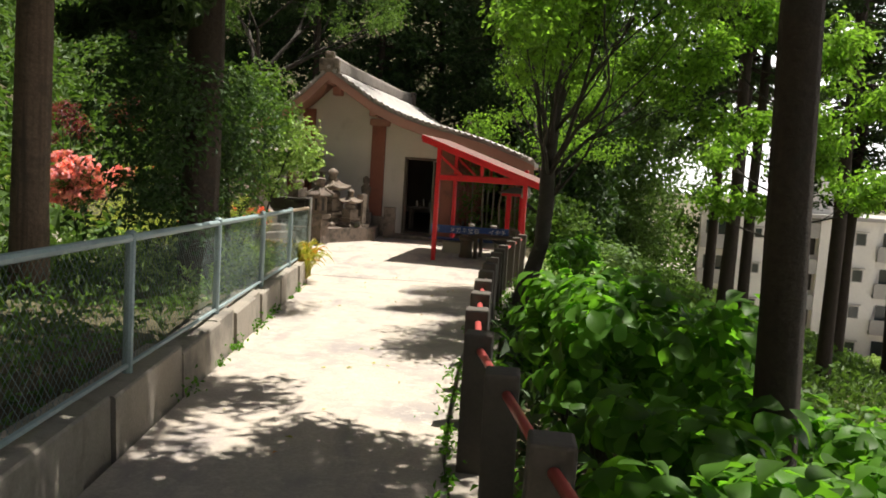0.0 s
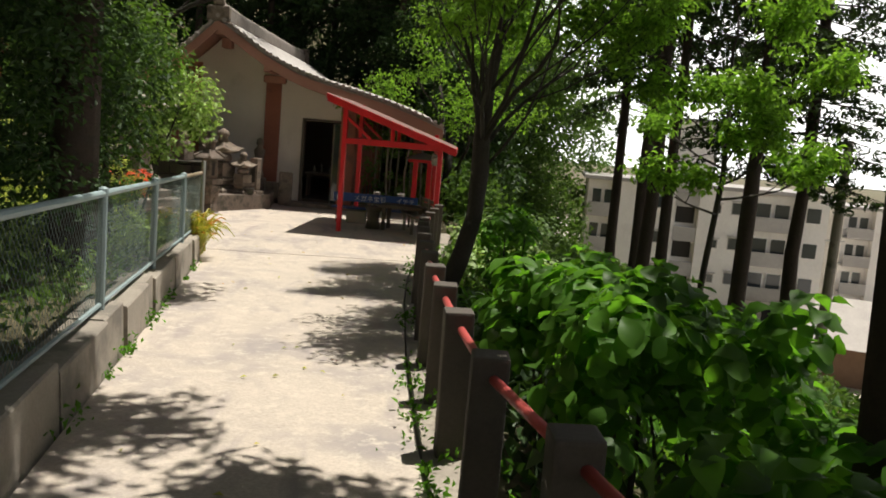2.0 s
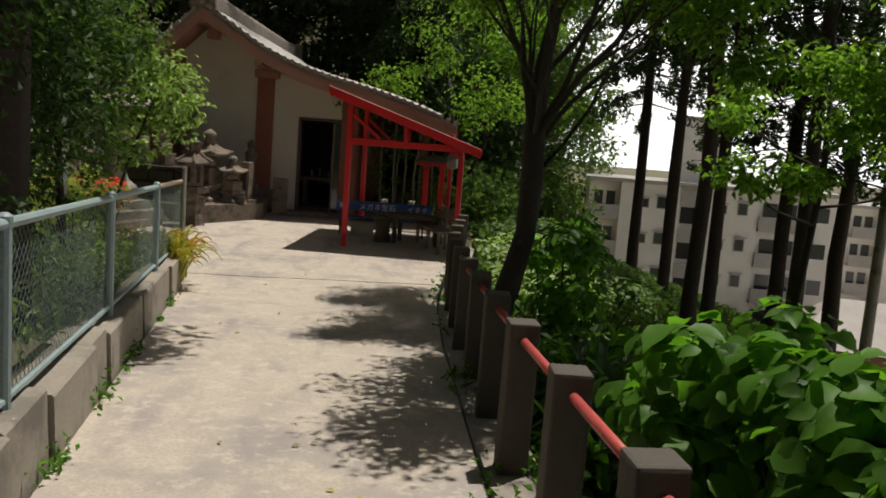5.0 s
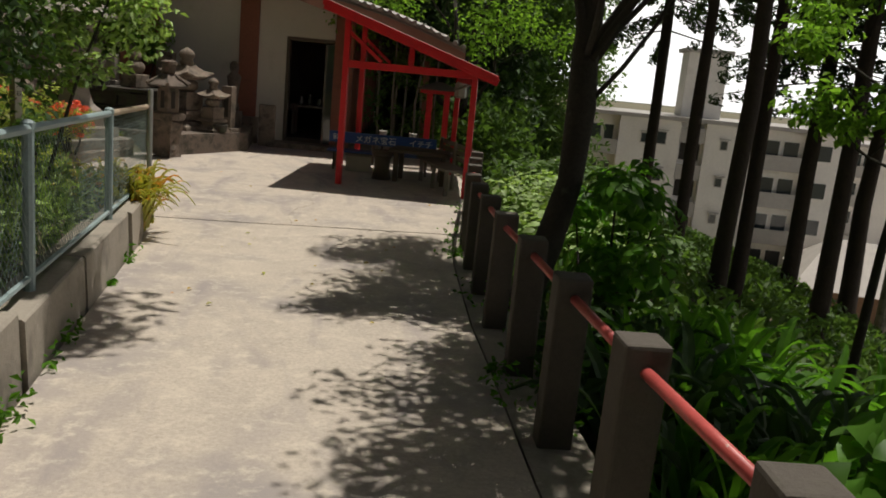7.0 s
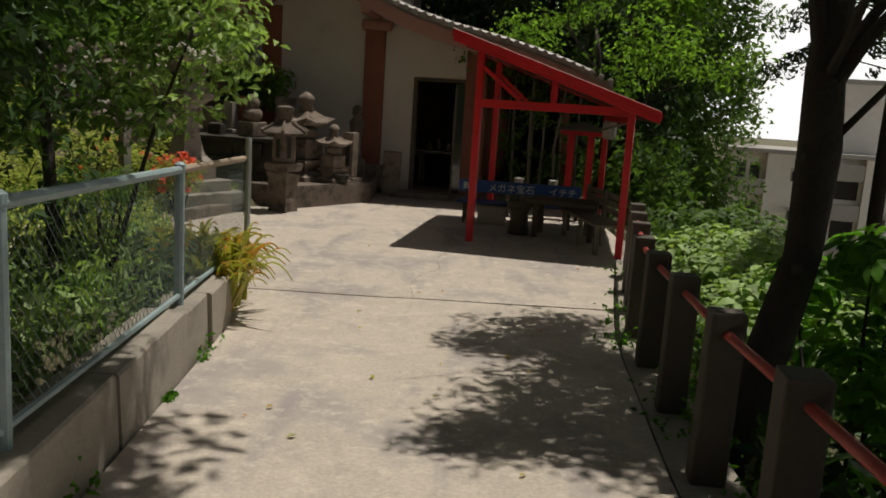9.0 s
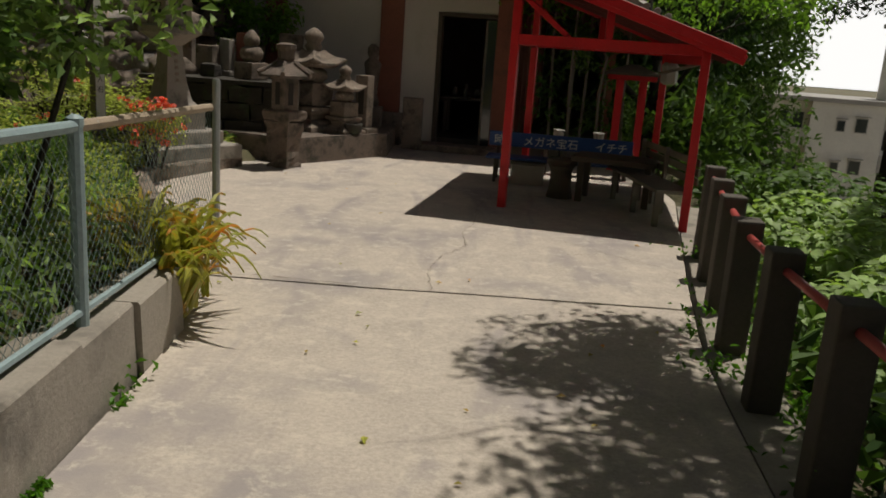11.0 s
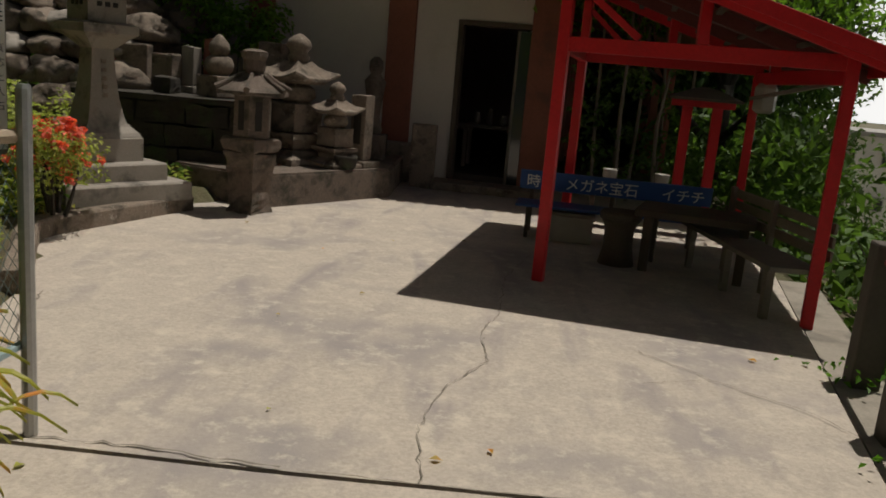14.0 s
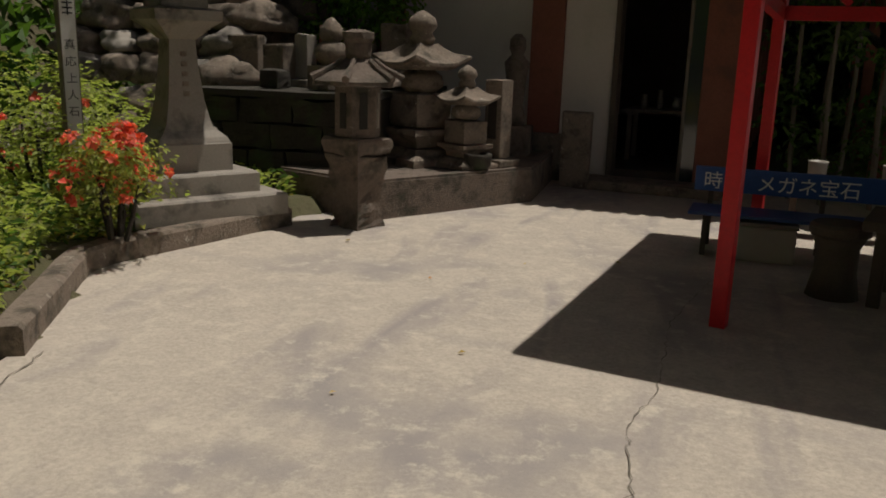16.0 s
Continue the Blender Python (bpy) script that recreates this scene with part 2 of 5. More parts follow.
def lathe(bm, prof, segs=16, m=None, turn=0.0, square=False):
    """A turned shape from (radius, height) pairs; square: four-sided, the radius being the half width."""
    if square:
        segs, turn = 4, math.pi / 4
    k = math.sqrt(2) if square else 1.0
    rings = []
    for r, z in prof:
        rings.append([bm.verts.new((r * k * math.cos(turn + 2 * math.pi * i / segs), r * k * math.sin(turn + 2 * math.pi * i / segs), z)) for i in range(segs)])
    for a, b in zip(rings, rings[1:]):
        for i in range(segs):
            bm.faces.new((a[i], a[(i + 1) % segs], b[(i + 1) % segs], b[i]))
    bm.faces.new(rings[0][::-1])
    bm.faces.new(rings[-1])
    if m is not None:
        bmesh.ops.transform(bm, matrix=m, verts=[v for r in rings for v in r])
    return bm


def swept_roof(bm, prof, lift=0.12):
    """A four-sided roof with swept-up corners, from (half width, height) pairs."""
    rings = []
    for r, z in prof:
        ring = []
        for i in range(16):
            w = 2 * math.pi * i / 16
            c, q = math.cos(w), math.sin(w)
            k = r / max(abs(c), abs(q))
            corner = (min(abs(c), abs(q)) / max(abs(c), abs(q))) ** 3
            ring.append(bm.verts.new((k * c, k * q, z + lift * r * corner)))
        rings.append(ring)
    for a, b in zip(rings, rings[1:]):
        for i in range(16):
            bm.faces.new((a[i], a[(i + 1) % 16], b[(i + 1) % 16], b[i]))
    bm.faces.new(rings[0][::-1])
    bm.faces.new(rings[-1])
    return bm


def rough(bm, amp=0.008, cuts=3, seed=0.0, freq=9.0):
    """Split the faces finely and push them in and out, as weathered stone."""
    bmesh.ops.subdivide_edges(bm, edges=bm.edges[:], cuts=cuts, use_grid_fill=True)
    bm.normal_update()
    for v in bm.verts:
        q = v.co * freq + Vector((seed, seed * 0.7, 0))
        v.co += v.normal * amp * (noise.noise(q) + 0.6 * noise.noise(q * 2.7) - 0.3)
    return bm


def tube(bm, pts, radii, segs=8, rough=0.0):
    """A tube along points, with a radius at each."""
    pts = [Vector(p) for p in pts]
    rings = []
    for i, p in enumerate(pts):
        d = (pts[min(i + 1, len(pts) - 1)] - pts[max(i - 1, 0)]).normalized()
        a = d.cross(Vector((0.31, 0.95, 0.02))).normalized()
        b = d.cross(a)
        r = radii[i] if isinstance(radii, (list, tuple)) else radii
        ring = []
        for k in range(segs):
            w = 2 * math.pi * k / segs
            q = r * (1 + rough * noise.noise((p.x * 3 + math.cos(w), p.y * 3 + math.sin(w), p.z * 1.4)))
            ring.append(bm.verts.new(p + (a * math.cos(w) + b * math.sin(w)) * q))
        rings.append(ring)
    for a, b in zip(rings, rings[1:]):
        for k in range(segs):
            bm.faces.new((a[k], a[(k + 1) % segs], b[(k + 1) % segs], b[k]))
    bm.faces.new(rings[0][::-1])
    bm.faces.new(rings[-1])
    return bm


def quick_mesh(name, verts, faces, mat, smooth=False):
    """A mesh from arrays: verts n x 3, faces m x k."""
    verts, faces = np.asarray(verts, np.float32), np.asarray(faces, np.int32)
    me = bpy.data.meshes.new(name)
    me.vertices.add(len(verts))
    me.vertices.foreach_set("co", verts.ravel())
    k = faces.shape[1]
    me.loops.add(faces.size)
    me.loops.foreach_set("vertex_index", faces.ravel())
    me.polygons.add(len(faces))
    me.polygons.foreach_set("loop_start", np.arange(len(faces), dtype=np.int32) * k)
    me.polygons.foreach_set("use_smooth", np.full(len(faces), smooth))
    me.update(calc_edges=True)
    me.materials.append(mat)
    return me


def leaf_mesh(name, points, size, mat, seed=1, up=0.5, slim=0.5, droop=0.25, big=False):
    """Leaves at given points (n x 3): folded pointed blades of about that length, facing mostly up."""
    rng = np.random.default_rng(seed)
    p = np.asarray(points, float)
    n = len(p)
    nor = rng.normal(size=(n, 3))
    nor /= np.linalg.norm(nor, axis=1)[:, None]
    nor = nor * (1 - up) + np.array([0, 0, 1.0]) * up
    nor /= np.linalg.norm(nor, axis=1)[:, None]
    t = rng.normal(size=(n, 3))
    t -= nor * (t * nor).sum(1)[:, None]
    t /= np.linalg.norm(t, axis=1)[:, None]
    s = np.cross(nor, t)
    ln = (size * rng.uniform(0.6, 1.3, n))[:, None]
    w = ln * slim * 0.5
    if not big:
        v = np.stack([p - t * ln * 0.5, p - s * w + nor * w * 0.5, p + t * ln * 0.5 - nor * ln * droop, p + s * w + nor * w * 0.5], 1)
        i = np.arange(n)[:, None] * 4
        f = np.concatenate([i + [0, 2, 1], i + [0, 3, 2]], 0)
    else:
        # ovate blade: a curved midrib and a rounded outline, slightly wavy
        st = [(-0.5, 0.0), (-0.36, 0.62), (-0.12, 1.0), (0.14, 0.86), (0.36, 0.45), (0.56, 0.0)]
        curl = rng.uniform(0.1, 0.55, n)[:, None]
        fold = rng.uniform(0.05, 0.45, n)[:, None]
        rows = []
        for k, (a, wd) in enumerate(st):
            c = p + t * ln * a - nor * ln * curl * (a + 0.1) ** 2 * 1.3
            rows.append(c)
            if wd:
                wob = rng.uniform(-0.12, 0.12, n)[:, None]
                rows.append(c - s * w * wd + nor * w * wd * (fold + wob))
                rows.append(c + s * w * wd + nor * w * wd * (fold - wob))
        v = np.stack(rows, 1)
        i = np.arange(n)[:, None] * 14
        tri = [(0, 1, 2), (0, 3, 1)]
        for k in range(3):
            m0, m1 = 1 + 3 * k, 4 + 3 * k
            tri += [(m0, m1, m1 + 1), (m0, m1 + 1, m0 + 1), (m0, m0 + 2, m1 + 2), (m0, m1 + 2, m1)]
        tri += [(10, 13, 11), (10, 12, 13)]
        f = np.concatenate([i + list(q) for q in tri], 0)
        return quick_mesh(name, v.reshape(-1, 3), f, mat, True)
    return quick_mesh(name, v.reshape(-1, 3), f, mat)


def cloud(centres, radius, each, seed=1, flat=0.7, shell=0.0):
    """Points scattered in soft balls round the centres."""
    rng = np.random.default_rng(seed)
    c = np.repeat(np.asarray(centres, float), each, 0)
    d = rng.normal(size=c.shape)
    d /= np.linalg.norm(d, axis=1)[:, None]
    r = radius * rng.uniform(shell, 1, len(c)) ** 0.5
    d *= r[:, None]
    d[:, 2] *= flat
    return c + d


def gz(y):
    """Height of the concrete path at y."""
    return 0.03 + max(0.0, 12.5 - y) * 0.035


def fence_x(y):
    return -1.77 - 0.05 * (y - 4.7)


def rail_x(y):
    """The line of the concrete guard posts."""
    ys = [-6, 1.5, 2.5, 3.46, 4.4, 5.35, 6.3, 7.28, 8.17, 9.13, 10.03, 11.9, 12.75, 14.3, 18, 24]
    xs = [1.2, 0.47, 0.375, 0.305, 0.235, 0.27, 0.325, 0.385, 0.46, 0.55, 0.62, 0.84, 0.96, 1.28, 2.1, 3.2]
    return float(np.interp(y, ys, xs))


def bed_x(y):
    """The edge of the garden bed along the forecourt."""
    return float(np.interp(y, [12.5, 13.3, 15.3, 15.85, 16.42, 16.95, 17.5, 18.05, 18.6, 24], [-2.3, -2.75, -3.2, -3.50, -3.82, -3.70, -3.50, -3.32, -3.3, -3.3]))


def terrain(x, y):
    """Height of the natural ground."""
    g = gz(y)
    bump = 0.05 * noise.noise((x * 0.9, y * 0.9, 0)) + 0.02 * noise.noise((x * 3, y * 3, 5))
    rx = rail_x(y)
    left = fence_x(min(y, 12.5)) - 0.1
    if y > 13.1 and x < 0:
        left = bed_x(y)
    if x > rx:
        d = x - rx
        z = g - 0.25 - 0.34 * max(0, d - 0.3)
        if d > 9:
            z -= 0.4 * (d - 9)
        z = max(z, -11.36)
        return z + bump * min(1, d)
    if x < left:
        d = left - x
        z = g + 0.10 + 0.05 * d + (0.20 if y < 12.5 else 0)
        if d > 3.6:
            z += 0.95 * (d - 3.6)
        return min(z, 30) + bump
    return g - 0.16

# ---- ground, path, walls ----


def ground_sheet():
    xs = [-1000, -400, -150, -80, -50, -36] + list(np.arange(-28, -6, 1.0)) + list(np.arange(-6, 5, 0.3)) + list(np.arange(5, 34, 1.2)) + [38, 50, 70, 100, 200, 500, 1000]
    ys = [-1000, -600, -200, -60, -30, -15] + list(np.arange(-8, 0, 1.0)) + list(np.arange(0, 24, 0.3)) + list(np.arange(24, 46, 1.5)) + [50, 60, 75, 100, 150, 300, 600, 1000]
    v = []
    for y in ys:
        for x in xs:
            z = terrain(x, y)
            if y > 33 and x < 9:
                z += min(18, (y - 33) * 0.8) * min(1, (9 - x) / 8)
            v.append((x, y, z))
    nx = len(xs)
    f = [(j * nx + i, j * nx + i + 1, (j + 1) * nx + i + 1, (j + 1) * nx + i) for j in range(len(ys) - 1) for i in range(nx - 1)]
    return part("ground", quick_mesh("ground", v, f, M_SOIL, True), M_SOIL)


structure(ground_sheet(), "uneven earth with moss and dry leaves", "ground")

lot = bmesh.new()
box(lot, 20, 140, 20, 160, -11.8, -11.3)
structure(part("parking_lot", lot, M_LOT), "pale gravel car park far below the slope", "parking lot")


def slab(y0, y1, step, x0f, x1f, top, thick, name, mat, label, category):
    """A sheet of concrete between two edge lines, following the fall of the path."""
    ys = list(np.arange(y0, y1, step)) + [y1]
    bm = bmesh.new()
    rows = []
    cols = 14
    for y in ys:
        a, b = x0f(y), x1f(y)
        r = []
        for i in range(cols + 1):
            x = a + (b - a) * i / cols
            r.append(bm.verts.new((x, y, top(y) + 0.006 * noise.noise((x * 1.3, y * 1.3, 2)))))
        lo = [bm.verts.new((a, y, top(y) - thick)), bm.verts.new((b, y, top(y) - thick))]
        rows.append((r, lo))
    for (r, lo), (s, mo) in zip(rows, rows[1:]):
        for i in range(cols):
            bm.faces.new((r[i], r[i + 1], s[i + 1], s[i]))
        bm.faces.new((lo[0], r[0], s[0], mo[0]))
        bm.faces.new((r[-1], lo[1], mo[1], s[-1]))
    for r, lo in (rows[0], rows[-1]):
        bm.faces.new([lo[0], lo[1]] + r[::-1])
    return structure(part(name, bm, mat, smooth=False), label, category)


def crack_y(x):
    return 13.47 - 0.07 * (x + 0.7) + 0.02 * noise.noise((x * 4, 0, 0))


# the path in two pours, with an open joint between them, and the forecourt beyond
slab(-8, 13.44, 0.5, lambda y: -1.60 - 0.05 * (y - 4.0) if y < 12.5 else -2.6, lambda y: rail_x(y) - 0.16, gz, 0.25, "path", M_CONC, "sunlit worn pale concrete footpath with stains", "path")
slab(13.47, 23.0, 0.25, bed_x, lambda y: min(rail_x(y) - 0.16, 1.9), gz, 0.25, "pavement", M_CONC, "cracked pale concrete forecourt before the temple", "pavement")


def kerb_strip():
    bm = bmesh.new()
    ys = np.arange(-8, 18.0, 0.5)
    for y0, y1 in zip(ys, ys[1:]):
        vs = []
        for y in (y0, y1):
            a, b = rail_x(y) - 0.145, rail_x(y) + 0.16
            vs.append([bm.verts.new((a, y, gz(y) - 0.2)), bm.verts.new((a, y, gz(y) - 0.01)), bm.verts.new((b, y, gz(y) - 0.01)), bm.verts.new((b, y, gz(y) - 0.5))])
        for i in range(3):
            bm.faces.new((vs[0][i], vs[0][i + 1], vs[1][i + 1], vs[1][i]))
    return part("kerb", bm, M_WALLC)


structure(kerb_strip(), "dirty concrete footing strip under the guard posts", "kerb")


def low_wall():
    """The low concrete wall under the fence, cast in lengths."""
    root = thing("low_wall", "low stained concrete retaining wall below the wire fence", "wall")
    root["kind"] = "structure"
    y = -8.0
    k = 0
    while y < 12.4:
        y1 = min(12.42, y + (1.15, 0.62, 0.95, 0.48, 1.3)[k % 5])
        bm = bmesh.new()
        vs = []
        for yy in (y + 0.004, y1 - 0.004):
            f = -1.60 - 0.05 * (yy - 4.0) + (0.0, -0.022, 0.006, -0.035, -0.01)[k % 5]
            t = gz((y + y1) / 2) * 0.6 + gz(yy) * 0.4 + 0.33 + (0.015, -0.006, 0.008, -0.012)[k % 4]
            vs.append([bm.verts.new(c) for c in ((f, yy, gz(yy) - 0.2), (f - 0.02, yy, t - 0.012), (f - 0.032, yy, t), (f - 0.26, yy, t), (f - 0.26, yy, gz(yy) - 0.2))])
        for i in range(4):
            bm.faces.new((vs[0][i], vs[0][i + 1], vs[1][i + 1], vs[1][i]))
        bm.faces.new(vs[0][::-1])
        bm.faces.new(vs[1])
        part("concrete_block", bm, M_WALLC, root)
        y, k = y1, k + 1


low_wall()


def wire_fence():
    """Posts, rails and woven wire, bay by bay."""
    root = thing("wire_fence", "chain-link fence with weathered blue-grey painted posts", "fence")
    ys = [-6.6, -4.3, -2.05, 0.2, 2.45, 4.7, 6.95, 9.2, 11.43]
    tops = [gz(y) + 1.14 for y in ys]
    for y, t in zip(ys, tops):
        x = fence_x(y)
        bm = lathe(bmesh.new(), [(0.030, gz(y) + 0.25), (0.030, t), (0.026, t + 0.012)], 10)
        part("post", bm, M_FENCE, root, at=pose(x, y, 0), smooth=False)
        part("post_cap", lathe(bmesh.new(), [(0.034, t - 0.02), (0.034, t + 0.012), (0.015, t + 0.026)], 10), M_FENCE, root, at=pose(x, y, 0))
    ys.append(13.53)
    tops.append(1.23 - 0.10)
    part("post", lathe(bmesh.new(), [(0.026, -0.05), (0.026, 1.27), (0.02, 1.285)], 10), M_METAL, root, "bare steel end post", at=pose(-2.18, 13.53, 0))
    for i in range(len(ys) - 1):
        a = Vector((fence_x(ys[i]), ys[i], tops[i] - 0.02))
        b = Vector((fence_x(ys[i + 1]), ys[i + 1], tops[i + 1] - 0.02))
        part("top_rail", tube(bmesh.new(), [a, b], 0.024, 8), M_RUST if i > 7 else M_FENCE, root)
        lo = Vector((0, 0, 0.74))
        part("bottom_rail", tube(bmesh.new(), [a - lo, b - lo], 0.017, 6), M_FENCE, root)
        # woven wire: crossing zigzags drawn as thin bars in two layers
        L = (b - a).length
        d = (b - a) / L
        h = 0.70
        verts, faces = [], []
        pitch = 0.062
        r = 0.0014
        for layer, sgn in ((0.003, 1), (-0.003, -1)):
            s = -h
            while s < L:
                p0, p1 = (s, 0.0), (s + h, h)
                if p0[0] < 0:
                    p0 = (0.0, -s)
                if p1[0] > L:
                    p1 = (L, L - s)
                q = []
                for u, w in (p0, p1):
                    w = w if sgn > 0 else h - w
                    q.append(a + d * u - Vector((0, 0, 0.02 + w)) + Vector((layer, 0, 0)))
                n0 = len(verts)
                e = (q[1] - q[0]).normalized()
                o1 = e.cross(Vector((1, 0, 0))).normalized() * r
                o2 = Vector((r, 0, 0))
                for c in q:
                    verts += [c + o1, c - o1 * 0.5 + o2, c - o1 * 0.5 - o2]
                faces += [(n0, n0 + 1, n0 + 4, n0 + 3), (n0 + 1, n0 + 2, n0 + 5, n0 + 4), (n0 + 2, n0, n0 + 3, n0 + 5)]
                s += pitch
        part("wire_mesh", quick_mesh("wire_mesh", verts, faces, M_WIRE), M_WIRE, root)


wire_fence()


def guard_rail():
    """Square concrete posts with red pipe rails between them."""
    ys = [-4.1, -3.15, -2.2, -1.25, -0.3, 0.62, 1.56, 2.5, 3.46, 4.4, 5.35, 6.3, 7.26, 8.18, 9.12, 10.05, 11.0, 11.92, 12.75, 13.55, 14.3, 15.05]
    body = bmesh.new()
    box(body, -0.075, 0.075, -0.075, 0.075, -0.1, 0.755, 0.014)
    me = finish("post", body, M_POSTC)
    root = thing("guard_rail", "row of square brown-grey concrete posts with a red pipe rail", "railing")
    rng = random.Random(4)
    for y in ys:
        part("post", me, M_POSTC, root, at=pose(rail_x(y), y, gz(y), rng.uniform(-1, 1), rng.uniform(-1, 1), rng.uniform(-3, 3) - 6))
    for a, b in zip(ys, ys[1:]):
        for h in (0.665,):
            A = Vector((rail_x(a) + 0.0, a, gz(a) + h))
            B = Vector((rail_x(b) + 0.0, b, gz(b) + h))
            d = (B - A).normalized() * 0.073
            part("rail", tube(bmesh.new(), [A + d, B - d], 0.021, 10), M_PIPE, root, smooth=True)


guard_rail()


def crack(points, width, seed):
    """A jagged open crack, as a thin dark groove filled with dirt."""
    rng = random.Random(seed)
    pts = []
    for a, b in zip(points, points[1:]):
        n = max(2, int(math.hypot(b[0] - a[0], b[1] - a[1]) / 0.045))
        for i in range(n):
            t = i / n
            pts.append((a[0] + (b[0] - a[0]) * t + rng.uniform(-0.012, 0.012), a[1] + (b[1] - a[1]) * t + rng.uniform(-0.012, 0.012)))
    v, f = [], []
    for i, (x, y) in enumerate(pts):
        w = width * rng.uniform(0.1, 1.0) * 0.3
        z = gz(y) + 0.009
        p, q = pts[max(i - 1, 0)], pts[min(i + 1, len(pts) - 1)]
        dx, dy = q[0] - p[0], q[1] - p[1]
        L = math.hypot(dx, dy) or 1
        v += [(x - dy / L * w, y + dx / L * w, z), (x + dy / L * w, y - dx / L * w, z)]
        if i:
            k = 2 * i
            f.append((k - 2, k - 1, k + 1, k))
    structure(part("crack", quick_mesh("crack", v, f, M_CRACK), M_CRACK), "jagged dirt-filled crack in the concrete", "crack")


crack([(-0.75, 13.47), (-0.80, 13.9), (-0.72, 14.4), (-0.52, 14.8), (-0.56, 15.3), (-0.45, 15.7), (-0.40, 16.6), (-0.15, 17.6)], 0.011, 1)
crack([(0.30, 15.2), (0.62, 14.85), (1.0, 14.5), (1.15, 14.2)], 0.012, 2)
crack([(0.25, 14.7), (0.6, 14.85)], 0.008, 3)
crack([(-3.05, 15.25), (-2.95, 14.8), (-2.75, 14.45), (-2.78, 14.1)], 0.018, 4)
crack([(-2.5, 13.50), (-1.9, 13.52), (-1.2, 13.47)], 0.026, 5)
crack([(-1.2, 13.46), (0.1, 13.45), (1.0, 13.44)], 0.014, 6)

# ---- the temple hall ----
HALL = pose(-1.78, 21.5, 0.03, 0, 0, -8)
M_SOFFIT = material("pink_eave_boards", (0.40, 0.20, 0.15), 0.8, 0.15, 2.0, 30.0, 0.2, bump_dist=0.004)
ROOF_LINE = [(-3.5, 2.42), (-2.9, 2.70), (-2.25, 3.08), (-1.7, 3.52), (-1.1, 4.10), (-0.5, 3.72), (0.0, 3.40), (0.45, 3.18), (0.85, 3.03), (1.4, 2.87), (2.0, 2.74), (2.6, 2.60), (3.2, 2.42), (3.7, 2.24), (4.05, 2.10)]


def roof_z(s):
    return float(np.interp(s, [a for a, _ in ROOF_LINE], [b for _, b in ROOF_LINE]))


def hall():
    root = thing("temple_hall", "white plastered temple hall with brown-red pillars and grey tiled roof", "temple", HALL)
    wall = bmesh.new()

    def piece(s0, s1, z0, d0=0.0, d1=0.16):
        n = max(2, int((s1 - s0) / 0.2))
        cols = []
        for i in range(n + 1):
            s = s0 + (s1 - s0) * i / n
            t = roof_z(s) - 0.20
            cols.append([wall.verts.new(c) for c in ((s, d0, z0), (s, d0, t), (s, d1, t), (s, d1, z0))])
        for a, b in zip(cols, cols[1:]):
            for i in range(4):
                wall.faces.new((a[i], a[(i + 1) % 4], b[(i + 1) % 4], b[i]))
        wall.faces.new(cols[0][::-1])
        wall.faces.new(cols[-1])

    piece(-3.0, 0.71, 0.0)
    piece(0.71, 1.62, 2.06)
    piece(1.62, 1.95, 0.0)
    box(wall, -3.0, -2.85, 0.16, 9.0, 0.0, 2.45)
    box(wall, -3.0, 1.95, 9.0, 9.15, 0.0, 2.5)
    part("wall", wall, M_PLASTER, root, "off-white plaster wall")
    for s, w, top in ((-1.86, 0.17, 3.15), (0.0, 0.18, 2.98), (1.80, 0.18, 2.60)):
        part("pillar", boxed(s - w, s + w, -0.07, 0.0 - 0.003, 0.5 if s == 0 else 0.0, top, 0.012), M_PILLAR, root)
    part("plinth_stone", boxed(-0.30, 0.24, -0.16, -0.004, 0.0, 0.5, 0.02), M_STONE, root)
    part("bracket", boxed(-0.24, 0.30, -0.15, -0.075, 2.80, 2.98, 0.05), M_SOFFIT, root)
    # apex bracket and gable ornament
    part("bracket", boxed(-1.22, -0.98, -0.3, -0.003, 3.50, 3.75, 0.05), M_SOFFIT, root)
    part("purlin", boxed(-0.06, 0.10, -1.0, -0.003, 3.00, 3.14, 0.01), M_SOFFIT, root)
    part("purlin", boxed(-1.18, -1.02, -1.0, -0.003, 3.72, 3.86, 0.01), M_SOFFIT, root)
    part("purlin", boxed(1.72, 1.88, -1.0, -0.003, 2.50, 2.62, 0.01), M_SOFFIT, root)
    # door opening: jambs, lintel, a glazed sliding leaf pushed aside
    part("door_jamb", boxed(0.71, 0.77, -0.03, 0.19, 0.0, 2.06, 0.006), M_WOODD, root)
    part("lintel", boxed(0.77, 1.62, -0.03, 0.19, 2.0, 2.062, 0.006), M_WOODD, root)
    leaf = part("sliding_door", boxed(1.44, 1.475, 0.05, 0.09, 0.02, 1.98, 0.004), M_WOODG, root, "half-open sliding door with a pale stile")
    part("door_panel", boxed(1.475, 1.62, 0.06, 0.08, 0.02, 1.98), M_WINDOW, leaf)
    part("threshold", boxed(0.5, 1.95, -0.55, -0.08, 0.0, 0.10, 0.015), M_STONE, root)
    part("floor", boxed(-2.8, 1.9, 0.2, 8.95, 0.0, 0.14), M_WOODD, root)
    # front side along the porch: posts and lattice
    d = 0.4
    while d < 8.6:
        part("porch_post", boxed(1.83, 1.95, d, d + 0.12, 0.0, 2.5, 0.008), M_PILLAR, root)
        part("lattice_panel", boxed(1.86, 1.90, d + 0.125, d + 1.145, 0.0, 2.5), M_WOODD, root)
        for k in range(5):
            part("lattice_bar", boxed(1.905, 1.925, d + 0.2 + 0.19 * k, d + 0.225 + 0.19 * k, 0.3, 2.3), M_PILLAR, root)
        d += 1.15
